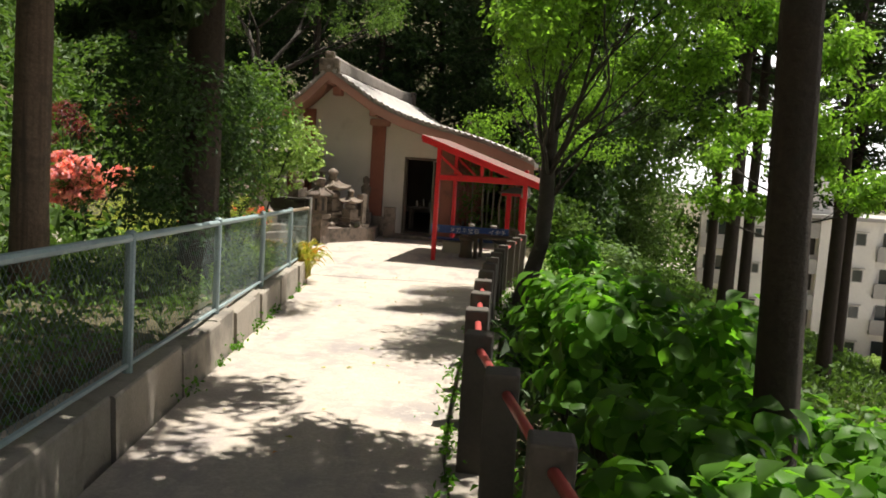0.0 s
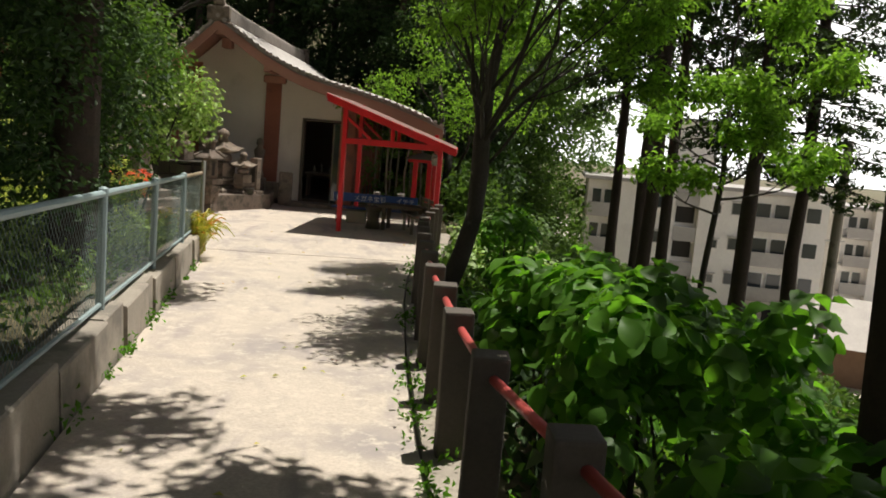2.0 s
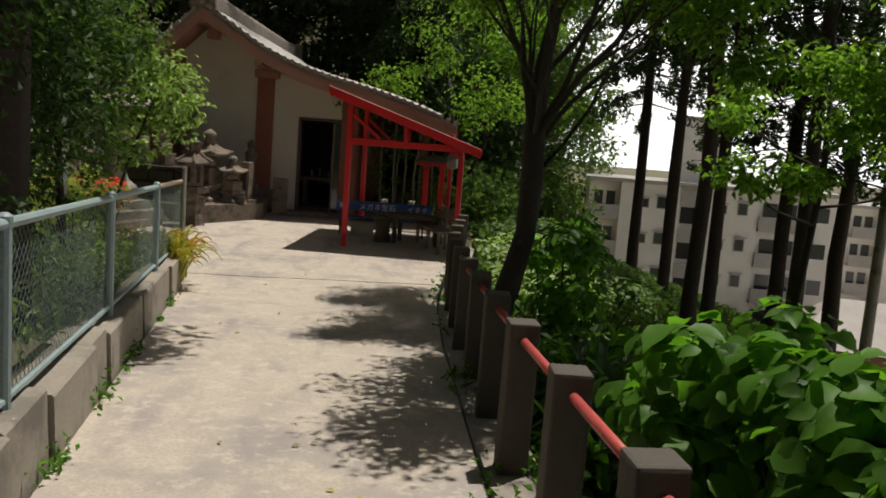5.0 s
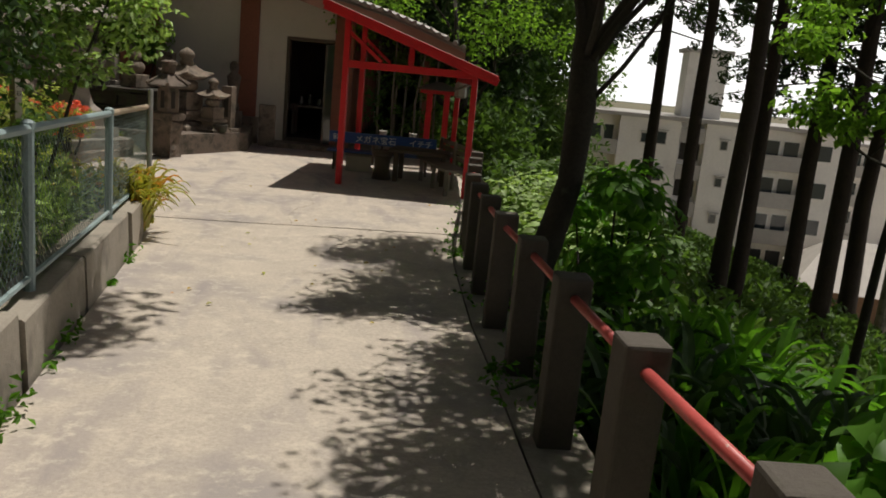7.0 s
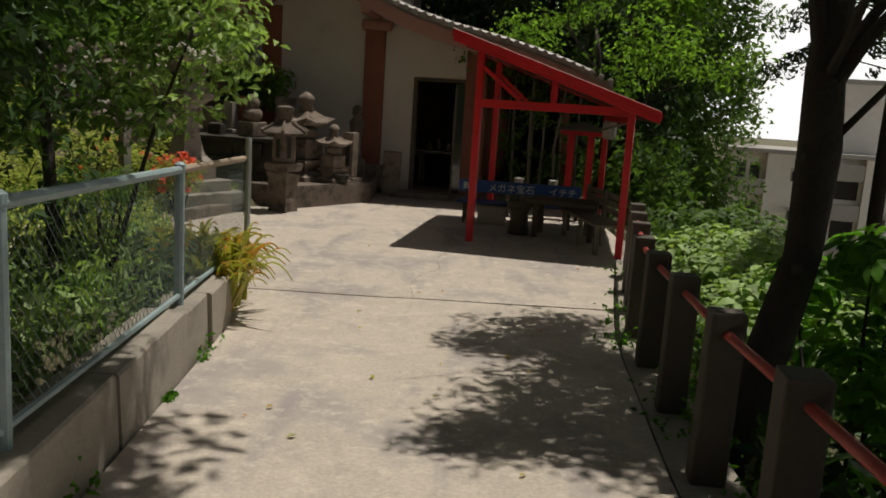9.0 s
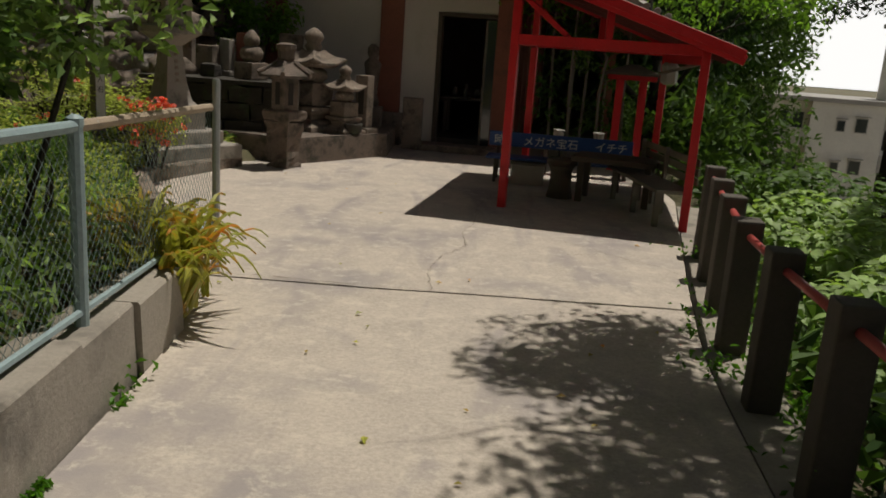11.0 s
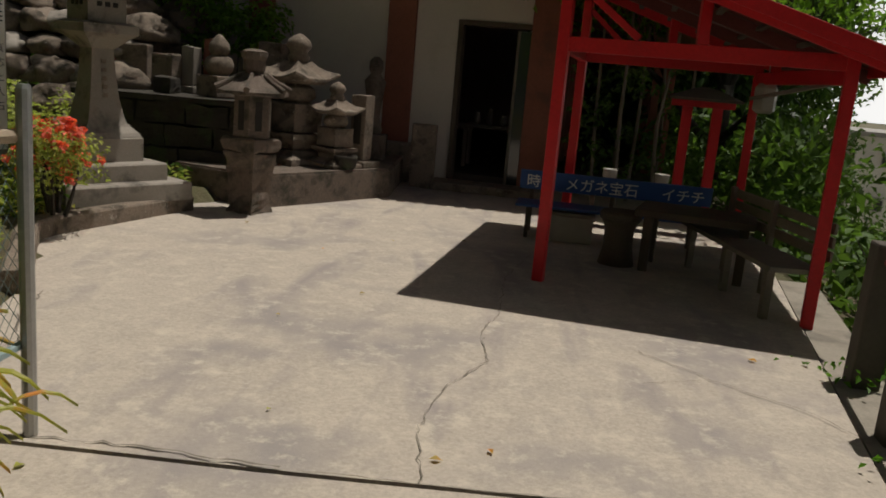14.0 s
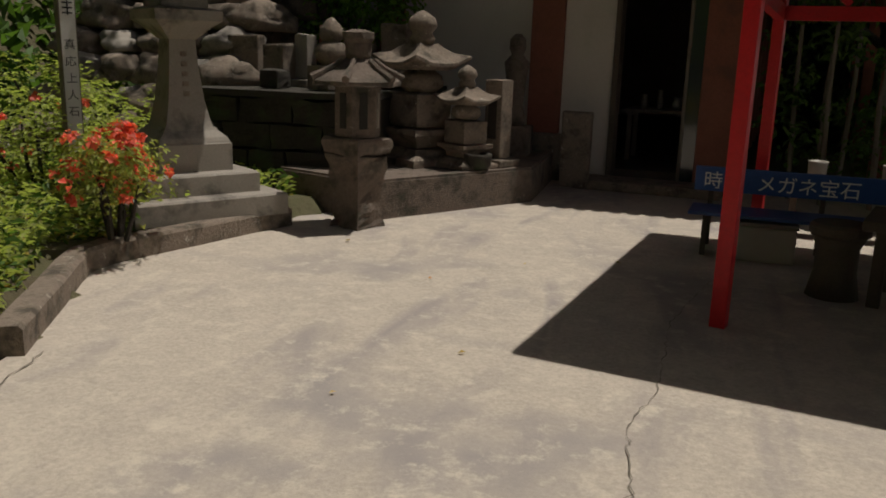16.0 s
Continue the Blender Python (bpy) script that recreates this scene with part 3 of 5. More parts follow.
    for dd in (1.2, 4.2, 7.2):
        part("porch_post", boxed(3.32, 3.46, dd, dd + 0.14, 0.0, 2.30, 0.01), M_PILLAR, root)
    # roof: body with eave thickness, soffit, tile rows, ridge
    body = bmesh.new()
    soff = bmesh.new()
    for bm, up, lo in ((body, 0.0, 0.10), (soff, 0.104, 0.16)):
        cols = []
        for s, z in ROOF_LINE:
            cols.append([bm.verts.new(c) for c in ((s, -1.05, z - lo), (s, -1.05, z - up), (s, 9.6, z - up), (s, 9.6, z - lo))])
        for a, b in zip(cols, cols[1:]):
            for i in range(4):
                bm.faces.new((a[i], a[(i + 1) % 4], b[(i + 1) % 4], b[i]))
        bm.faces.new(cols[0][::-1])
        bm.faces.new(cols[-1])
    part("roof", body, M_ROOFT, root, "weathered grey tile roof")
    part("soffit", soff, M_SOFFIT, root, "pinkish painted eave boards")
    barge = bmesh.new()
    cols = []
    for s, z in ROOF_LINE:
        cols.append([barge.verts.new(c) for c in ((s, -1.10, z - 0.30), (s, -1.10, z - 0.07), (s, -1.053, z - 0.07), (s, -1.053, z - 0.30))])
    for a, b in zip(cols, cols[1:]):
        for i in range(4):
            barge.faces.new((a[i], a[(i + 1) % 4], b[(i + 1) % 4], b[i]))
    barge.faces.new(cols[0][::-1])
    barge.faces.new(cols[-1])
    part("barge_board", barge, M_SOFFIT, root)
    fine = [-3.5 + 0.15 * i for i in range(51)]
    k = 0
    d = -1.02
    while d < 9.6:
        part("cover_tile", tube(bmesh.new(), [(s, d, roof_z(s) + 0.012) for s in fine[::3]], 0.062, 6), M_ROOFT, root)
        d += 0.27
    vt = finish("verge_tile", lathe(bmesh.new(), [(0.045, -0.05), (0.05, -0.04), (0.05, 0.04), (0.045, 0.05)], 8), M_ROOFT)
    for s in fine:
        z = roof_z(s)
        part("verge_tile", vt, M_ROOFT, root, at=pose(s, -1.08, z + 0.02, 90, 0, 0))
    ridge = part("ridge", boxed(-1.24, -0.96, -0.92, 9.4, 4.06, 4.30, 0.02), M_ROOFT, root)
    part("ridge_cap", tube(bmesh.new(), [(-1.1, -0.98, 4.36), (-1.1, 1.0, 4.32), (-1.1, 8.0, 4.32), (-1.1, 9.5, 4.38)], 0.10, 8), M_ROOFT, ridge)
    orn = boxed(-1.36, -0.84, -1.12, -0.96, 3.98, 4.34, 0.06)
    box(orn, -1.22, -0.98, -1.14, -0.94, 4.34, 4.50, 0.06)
    part("ridge_ornament", orn, M_STONE, ridge, "mossy ridge-end tile")
    orn = boxed(-1.36, -0.84, 9.36, 9.55, 3.98, 4.50, 0.06)
    part("ridge_ornament", orn, M_STONE, ridge)


hall()


def altar():
    root = thing("altar_table", "dark altar table just inside the temple door", "table", HALL @ pose(1.15, 1.3, 0.14))
    part("tabletop", boxed(-0.5, 0.35, -0.25, 0.3, 0.56, 0.60, 0.006), M_WOODG, root)
    for x in (-0.45, 0.25):
        for y in (-0.2, 0.22):
            part("leg", boxed(x, x + 0.05, y, y + 0.05, 0, 0.56), M_WOODG, root)
    for i, (x, h, r) in enumerate(((-0.3, 0.16, 0.05), (-0.12, 0.22, 0.04), (0.08, 0.14, 0.06))):
        v = thing("vase", "pale ceramic vase on the altar table", "vase", HALL @ pose(1.15 + x, 1.3, 0.74), group="altar vases")
        part("body", lathe(bmesh.new(), [(r * 0.6, 0), (r, h * 0.4), (r * 0.5, h * 0.8), (r * 0.7, h)], 12), M_VASE, v, smooth=True)


altar()

# ---- the red shelter ----
SA, SB, SC, SD = Vector((-0.16, 16.68)), Vector((1.55, 16.1)), Vector((1.80, 18.7)), Vector((0.22, 18.95))


def shelter():
    root = thing("red_shelter", "open vermilion-painted shelter with a sloping sheet roof", "shelter")
    FL, FR, BR, BL = Vector((-0.52, 16.36, 2.50)), Vector((1.76, 15.68, 1.71)), Vector((2.28, 18.95, 1.72)), Vector((0.04, 19.35, 2.50))

    def rz(p):
        # height of the roof plane's underside
        u = (p - Vector((FL.x, FL.y))).dot(Vector((FR.x - FL.x, FR.y - FL.y)).normalized()) / 2.51
        return 2.50 - 0.78 * u - 0.05

    for p in (SA, SB, SC, SD):
        m = pose(p.x, p.y, 0.02, 0, 0, -18)
        part("post", boxed(-0.04, 0.04, -0.04, 0.04, 0, rz(p) - 0.04, 0.006), M_RED, root, at=m)

    def bar(name, a, b, w, h, mat=M_RED):
        a, b = Vector(a), Vector(b)
        d = b - a
        m = Matrix.Translation(a) @ d.to_track_quat("X", "Z").to_matrix().to_4x4()
        part(name, boxed(0, d.length, -w / 2, w / 2, -h / 2, h / 2, 0.005), mat, root, at=m)

    def at(p, z):
        return (p.x, p.y, z)

    for p, q in ((SA, SB), (SD, SC), (SA, SD), (SB, SC)):
        bar("beam", at(p, 1.70 if p != SB else 1.62), at(q, 1.70 if q != SC or p == SD else 1.62), 0.06, 0.10)
    # sloping rafters along front, middle and back, the middle pair coloured darker for shade
    for k in (0.0, 0.33, 0.66, 1.0):
        a, b = FL.lerp(BL, k), FR.lerp(BR, k)
        o = Vector((0.02, 0.03 if k == 0 else (-0.03 if k == 1 else 0), -0.075))
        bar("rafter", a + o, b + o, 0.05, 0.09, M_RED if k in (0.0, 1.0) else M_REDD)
    for k in (0.08, 0.2, 0.32, 0.44, 0.56, 0.68, 0.8, 0.92):
        a, b = FL.lerp(FR, k), BL.lerp(BR, k)
        o = Vector((0, 0, -0.045))
        bar("batten", a + o, b + o, 0.045, 0.03, M_WOODD)
    for p, q in ((SA, SB), (SD, SC)):
        m = (p + q) / 2
        bar("strut", at(m, 1.75), at(m, rz(m) - 0.06), 0.07, 0.07)
        bar("brace", at(p + (q - p) * 0.02, 2.12), at(p + (q - p) * 0.28, 1.76), 0.05, 0.05)
    bar("tie_pole", (1.58, 16.2, 1.60), (1.70, 18.5, 1.44), 0.03, 0.03, M_WOODG)
    # corrugated sheet and the fascia
    n = 60
    v = []
    for j in (0, 1):
        for i in range(n + 1):
            a, b = FL.lerp(BL, i / n), FR.lerp(BR, i / n)
            p = a.lerp(b, j)
            v.append((p.x, p.y, p.z + 0.012 * math.sin(i * 2.1)))
    k = n + 1
    f = [(i, k + i, k + i + 1, i + 1) for i in range(n)]
    top = [(x, y, z + 0.014) for x, y, z in v]
    f += [(2 * k + a, 2 * k + d, 2 * k + c, 2 * k + b) for a, b, c, d in f]
    part("roof_sheet", quick_mesh("roof_sheet", v + top, f, M_SHEET), M_SHEET, root, "weathered corrugated roof sheet")
    for a, b in ((FL, FR), (FR, BR), (BR, BL), (BL, FL)):
        bar("fascia", a + Vector((0, 0, -0.03)), b + Vector((0, 0, -0.03)), 0.022, 0.085)


shelter()


def letters(text, size, mat):
    """Flat raised characters in the built-in font, as one mesh."""
    cu = bpy.data.curves.new("lettering", "FONT")
    cu.body, cu.size, cu.extrude = text, size, 0.001
    o = new("lettering_source", cu)
    dg = bpy.context.evaluated_depsgraph_get()
    me = bpy.data.meshes.new_from_object(o.evaluated_get(dg))
    bpy.data.objects.remove(o)
    me.materials.clear()
    me.materials.append(mat)
    return me


def sign_bench():
    """The blue advertising bench."""
    root = thing("bench", "blue painted bench with white lettering on its backrest", "bench", pose(-0.27, 18.58, 0.0, 0, 0, -7))
    L = 1.75
    back = part("backrest", boxed(0, L, 0.0, 0.025, 0.44, 0.62, 0.006), M_BLUE, root, "blue enamel board with white characters", at=pose(0, 0.12, 0, 8, 0, 0))
    part("seat", boxed(0, L, -0.30, 0.08, 0.315, 0.34, 0.006), M_BLUE, root)
    for x in (0.10, 0.85, 1.58):
        part("leg", boxed(x, x + 0.035, -0.26, -0.225, 0, 0.315), M_WOODD, root)
        part("leg", boxed(x, x + 0.035, 0.10, 0.135, 0, 0.60), M_WOODD, root)

    def word(text, x, size):
        me = letters(text, size, M_WHITE)
        part("lettering", me, M_WHITE, back, "white characters", at=pose(x, -0.004, 0.475, 90, 0, 0))

    word("メガネ宝石", 0.42, 0.135)
    word("イチチ", 1.30, 0.13)
    word("時", 0.06, 0.135)


sign_bench()


def table():
    root = thing("table", "low dark wooden table with a thick top under the shelter", "table", pose(0.72, 17.55, 0.03, 0, 0, -18))
    part("tabletop", boxed(-0.05, 0.85, -0.30, 0.30, 0.44, 0.50, 0.012), M_WOODD, root)
    for x in (0.02, 0.74):
        for y in (-0.24, 0.18):
            part("leg", boxed(x, x + 0.07, y, y + 0.07, 0, 0.44, 0.006), M_WOODD, root)


table()


def stool():
    m = pose(0.52, 17.5, 0.03)
    root = thing("stump_stool", "dark round wooden stool beside the table", "stool", m)
    part("seat", lathe(bmesh.new(), [(0.15, 0.36), (0.17, 0.38), (0.17, 0.42), (0.15, 0.44)], 16), M_WOODD, root)
    part("body", lathe(bmesh.new(), [(0.15, 0), (0.12, 0.15), (0.12, 0.3), (0.15, 0.362)], 16), M_WOODD, root, smooth=True)
    root = thing("plastic_crate", "dull green storage crate under the bench", "crate", pose(0.22, 18.35, 0.03, 0, 0, -7))
    part("body", boxed(-0.2, 0.2, -0.14, 0.14, 0.0, 0.24, 0.012), M_LOT, root)
    part("lid", boxed(-0.21, 0.21, -0.15, 0.15, 0.242, 0.27, 0.008), M_WOODG, root)


stool()


def wooden_bench():
    root = thing("wooden_bench", "grey weathered wooden bench with a slatted backrest", "bench", pose(1.50, 17.1, 0.03, 0, 0, -84))
    L = 1.7
    part("seat", boxed(-0.7, L - 0.7, -0.36, 0.0, 0.34, 0.375, 0.006), M_WOODG, root)
    for i in range(3):
        part("back_slat", boxed(-0.7, L - 0.7, 0.02, 0.04, 0.43 + 0.09 * i, 0.50 + 0.09 * i, 0.004), M_WOODG, root)
    for x in (-0.6, 0.15, 0.85):
        part("leg", boxed(x, x + 0.05, -0.32, -0.27, 0, 0.34), M_WOODG, root)
        part("leg", boxed(x, x + 0.05, -0.02, 0.018, 0, 0.70), M_WOODG, root)


wooden_bench()


def red_stand():
    """The small roofed red frame beyond the shelter."""
    root = thing("red_gate", "small roofed red wooden gate frame behind the shelter", "gate", pose(1.72, 20.2, 0.0, 0, 0, -10))
    for x in (-0.16, 0.16):
        part("post", boxed(x - 0.055, x + 0.055, -0.05, 0.05, 0, 1.30, 0.006), M_RED, root)
    part("beam", boxed(-0.34, 0.34, -0.06, 0.06, 1.30, 1.37, 0.006), M_RED, root)
    r = bmesh.new()
    lathe(r, [(0.38, 1.372), (0.38, 1.40), (0.12, 1.50), (0.04, 1.52)], square=True)
    part("roof", r, M_WOODD, root)


red_stand()


def lantern_box():
    root = thing("hanging_lamp", "pale box lamp hanging under the shelter roof", "lamp", pose(1.78, 18.35, 1.32))
    part("shade", lathe(bmesh.new(), [(0.06, 0), (0.10, 0.03), (0.10, 0.22), (0.07, 0.26)], 6), M_VASE, root)
    part("hook", tube(bmesh.new(), [(0, 0, 0.26), (0, 0, 0.42)], 0.006, 6), M_METAL, root)


lantern_box()
# ---- stones before the hall ----


def terrace():
    root = thing("stone_platform", "low dirty stone platform carrying the memorial stones", "platform")
    root["kind"] = "structure"
    pts = [(-2.70, 18.50), (-1.64, 19.92), (-1.64, 21.38), (-3.7, 21.65), (-3.7, 18.9)]
    bm = bmesh.new()
    lo = [bm.verts.new((x, y, 0.0)) for x, y in pts]
    hi = [bm.verts.new((x, y, 0.35)) for x, y in pts]
    bm.faces.new(hi)
    for i in range(5):
        bm.faces.new((lo[i], lo[(i + 1) % 5], hi[(i + 1) % 5], hi[i]))
    bmesh.ops.bevel(bm, geom=[e for e in bm.edges if e.verts[0].co.z > 0.3 and e.verts[1].co.z > 0.3], offset=0.02, segments=2, affect="EDGES")
    part("slab", bm, M_STONEB, root)
    root = thing("stone_terrace", "mossy stone-block terrace in shade behind the lantern", "terrace")
    root["kind"] = "structure"
    rng = random.Random(9)
    for row in range(4):
        x = -4.75 + (0.2 if row % 2 else 0)
        while x < -2.98:
            w = rng.uniform(0.35, 0.6)
            x1 = min(x + w, -2.95)
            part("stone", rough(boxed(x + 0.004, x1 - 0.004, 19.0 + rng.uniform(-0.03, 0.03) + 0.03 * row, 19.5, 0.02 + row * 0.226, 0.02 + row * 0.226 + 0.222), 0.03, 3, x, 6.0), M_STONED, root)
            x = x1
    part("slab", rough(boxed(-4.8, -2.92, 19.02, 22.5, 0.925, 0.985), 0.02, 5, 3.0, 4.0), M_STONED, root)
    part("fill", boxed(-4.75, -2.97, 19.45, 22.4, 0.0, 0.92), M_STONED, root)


terrace()


def stupa(x, y, z, k, label, mat=M_STONE, turn=0):
    """A five-part stone stupa: base, cube, roof, bowl and jewel; k: its height."""
    root = thing("stone_stupa", label, "stupa", pose(x, y, z, 0, 0, turn), group="stone stupas")
    part("base", rough(lathe(bmesh.new(), [(0.24 * k, 0), (0.24 * k, 0.05 * k), (0.19 * k, 0.07 * k), (0.16 * k, 0.11 * k)], square=True), 0.014 * k, 3, x), mat, root)
    part("lotus_base", rough(lathe(bmesh.new(), [(0.13 * k, 0.11 * k), (0.14 * k, 0.16 * k), (0.20 * k, 0.20 * k), (0.20 * k, 0.24 * k)], square=True), 0.014 * k, 3, x), mat, root)
    part("body", rough(lathe(bmesh.new(), [(0.135 * k, 0.24 * k), (0.15 * k, 0.25 * k), (0.15 * k, 0.46 * k), (0.14 * k, 0.47 * k)], square=True), 0.014 * k, 3, x), mat, root)
    part("drum", lathe(bmesh.new(), [(0.10 * k, 0.47 * k), (0.15 * k, 0.52 * k), (0.14 * k, 0.58 * k), (0.09 * k, 0.62 * k)], 16), mat, root, smooth=True)
    part("roof", swept_roof(bmesh.new(), [(0.20 * k, 0.62 * k), (0.235 * k, 0.645 * k), (0.235 * k, 0.665 * k), (0.15 * k, 0.70 * k), (0.10 * k, 0.745 * k), (0.075 * k, 0.78 * k)], 0.22), mat, root)
    part("jewel", lathe(bmesh.new(), [(0.07 * k, 0.78 * k), (0.09 * k, 0.82 * k), (0.065 * k, 0.855 * k), (0.10 * k, 0.90 * k), (0.085 * k, 0.95 * k), (0.03 * k, 0.99 * k), (0.005 * k, 1.0 * k)], 14), mat, root, smooth=True)


stupa(-2.68, 19.75, 0.35, 1.36, "tall weathered stone stupa with a pointed jewel top", turn=-35)
stupa(-2.22, 19.62, 0.35, 0.90, "small weathered stone stupa on the platform", turn=-35)
stupa(-3.05, 20.3, 0.35, 1.05, "weathered stone stupa behind the tall one", turn=-35)


def stele(x, y, z, w, d, h, mat, label, turn=-30, base=True):
    root = thing("memorial_stone", label, "memorial stone", pose(x, y, z, 0, 0, turn), group="memorial stones")
    b = 0.0
    if base:
        part("base", boxed(-w * 0.8, w * 0.8, -d * 0.9, d * 0.9, 0, 0.07, 0.015), mat, root)
        b = 0.072
    bm = rough(boxed(-w / 2, w / 2, -d / 2, d / 2, b, h, 0.02), 0.012, 2, x * 3)
    part("slab", bm, mat, root)
    return root


s0 = stele(-1.98, 19.88, 0.35, 0.21, 0.16, 0.78, M_STONE, "upright memorial stone with a carved niche", -30)
# Flat dark plate in place of the niche's shaded hollow.
part("niche", boxed(-0.05, 0.05, -0.085, -0.081, 0.25, 0.62, 0.0), M_STONED, s0)
stele(-1.36, 20.95, 0.03, 0.30, 0.14, 0.78, M_STONE, "dark upright slab leaning near the temple wall", -8, False)
stele(-1.95, 20.9, 0.35, 0.26, 0.2, 0.3, M_STONED, "dark squat stone near the temple wall", -8, False)


def statue():
    bm = bmesh.new()
    lathe(bm, [(0.10, 0), (0.12, 0.05), (0.08, 0.2), (0.11, 0.5), (0.13, 0.62), (0.06, 0.70), (0.085, 0.76), (0.08, 0.85), (0.03, 0.90)], 14)
    ob = part("stone_statue", bm, M_STONEB, smooth=True, at=pose(-1.98, 20.75, 0.65))
    tagged(ob, "dark standing stone statue near the temple wall", "statue")
    bm = boxed(-0.16, 0.16, -0.14, 0.14, 0, 0.30, 0.02)
    ob = part("pedestal", bm, M_STONEB, at=pose(-1.98, 20.75, 0.35))
    tagged(ob, "dark square stone pedestal under the statue", "pedestal")


statue()


def basin(x, y, r, h):
    root = thing("stone_bowl", "small round stone water bowl on the platform", "bowl", pose(x, y, 0.352))
    part("body", lathe(bmesh.new(), [(r * 0.7, 0), (r, h * 0.3), (r * 1.05, h * 0.8), (r * 1.1, h), (r * 0.85, h), (r * 0.8, h * 0.7)], 14), M_STONED, root, smooth=True)


basin(-2.08, 19.52, 0.12, 0.14)


def squat_lantern():
    """The hexagonal stone lantern that stands on the concrete."""
    root = thing("stone_lantern", "weathered stone lantern with a wide roof on a tapered foot", "stone lantern", pose(-2.74, 18.28, 0.03, 0, 0, -24))
    root.scale = (1.0, 1.0, 1.08)
    part("foot", rough(lathe(bmesh.new(), [(0.15, 0), (0.135, 0.12), (0.135, 0.25), (0.165, 0.42), (0.18, 0.52)], square=True), 0.03, 3, 2.0), M_STONEB, root)
    part("platform", rough(lathe(bmesh.new(), [(0.178, 0.52), (0.19, 0.55), (0.19, 0.62), (0.175, 0.64)], square=True), 0.018, 3, 4.0), M_STONEB, root)
    fire = part("firebox", lathe(bmesh.new(), [(0.175, 0.64), (0.175, 1.00)], 6), M_STONEB, root)
    # Thin plates stand for the openings: dark for shade, pale for light through.
    for i in range(6):
        w = math.pi / 6 + i * math.pi / 3
        part("opening", boxed(-0.03, 0.03, -0.006, 0.006, 0.70, 0.94), M_STONEL if i % 3 == 0 else M_DARK, fire, at=pose(0.153 * math.cos(w), 0.153 * math.sin(w), 0, 0, 0, math.degrees(w) + 90))
    roof = part("roof", rough(lathe(bmesh.new(), [(0.27, 0.985), (0.345, 0.99), (0.345, 1.02), (0.21, 1.09), (0.12, 1.15), (0.08, 1.17)], 6), 0.010, 2, 5.0), M_STONEB, root)
    for i in range(6):
        w = i * math.pi / 3
        part("ridge", tube(bmesh.new(), [(r * math.cos(w), r * math.sin(w), z) for r, z in ((0.35, 1.035), (0.21, 1.10), (0.12, 1.16))], [0.028, 0.022, 0.018], 6, 0.15), M_STONEB, roof)
    part("finial", lathe(bmesh.new(), [(0.07, 1.16), (0.10, 1.19), (0.10, 1.27), (0.12, 1.30), (0.12, 1.34), (0.05, 1.36)], 12), M_STONEB, root)


squat_lantern()


def great_lantern():
    """The tall square lantern on a stepped base."""
    root = thing("tall_stone_lantern", "tall granite lantern with a flared shaft on a stepped base", "stone lantern", pose(-3.97, 17.85, 0.15, 0, 0, -36))
    z = 0
    for w, h in ((0.57, 0.16), (0.42, 0.15), (0.275, 0.21)):
        part("step", lathe(bmesh.new(), [(w, z), (w, z + h - 0.015), (w - 0.015, z + h)], square=True), M_STONEL, root)
        z += h
    part("moulding", lathe(bmesh.new(), [(0.265, z), (0.25, z + 0.03), (0.20, z + 0.08), (0.19, z + 0.10)], square=True), M_STONEL, root)
    z += 0.10
    part("shaft", lathe(bmesh.new(), [(0.178, z), (0.162, z + 0.05), (0.132, z + 0.20), (0.108, z + 0.42), (0.096, z + 0.62)], square=True), M_STONEL, root)
    sh = z
    z += 0.62
    part("platform", lathe(bmesh.new(), [(0.10, z), (0.19, z + 0.09), (0.245, z + 0.13), (0.245, z + 0.20), (0.19, z + 0.22)], square=True), M_STONEL, root)
    z += 0.22
    fire = part("firebox", lathe(bmesh.new(), [(0.17, z), (0.17, z + 0.34)], square=True), M_STONEL, root)
    # Dark plates on the solid firebox stand for shade in the grille holes.
    for i in range(4):
        for a in range(3):
            for b in range(2):
                part("dark_hole_plate", boxed(-0.022, 0.022, -0.004, 0.004, -0.02, 0.02), M_DARK, fire, at=pose(0, 0, 0, 0, 0, 90 * i) @ pose(-0.07 + 0.07 * a, -0.171, z + 0.14 + 0.07 * b))
    z += 0.34
    part("roof", swept_roof(bmesh.new(), [(0.40, z), (0.45, z + 0.03), (0.45, z + 0.06), (0.30, z + 0.16), (0.16, z + 0.26), (0.10, z + 0.30)], 0.18), M_STONEL, root)
    z += 0.30
    part("jewel", lathe(bmesh.new(), [(0.08, z), (0.13, z + 0.05), (0.12, z + 0.14), (0.03, z + 0.24)], 14), M_STONEL, root, smooth=True)
    for k in range(5):
        part("carved_mark", boxed(-0.022, 0.022, -0.003, 0.003, 0, 0.035), M_STONE, root, at=pose(0.106 + 0.0075 * k, 0.0, sh + 0.50 - 0.07 * k, 0, 0, 90))


great_lantern()


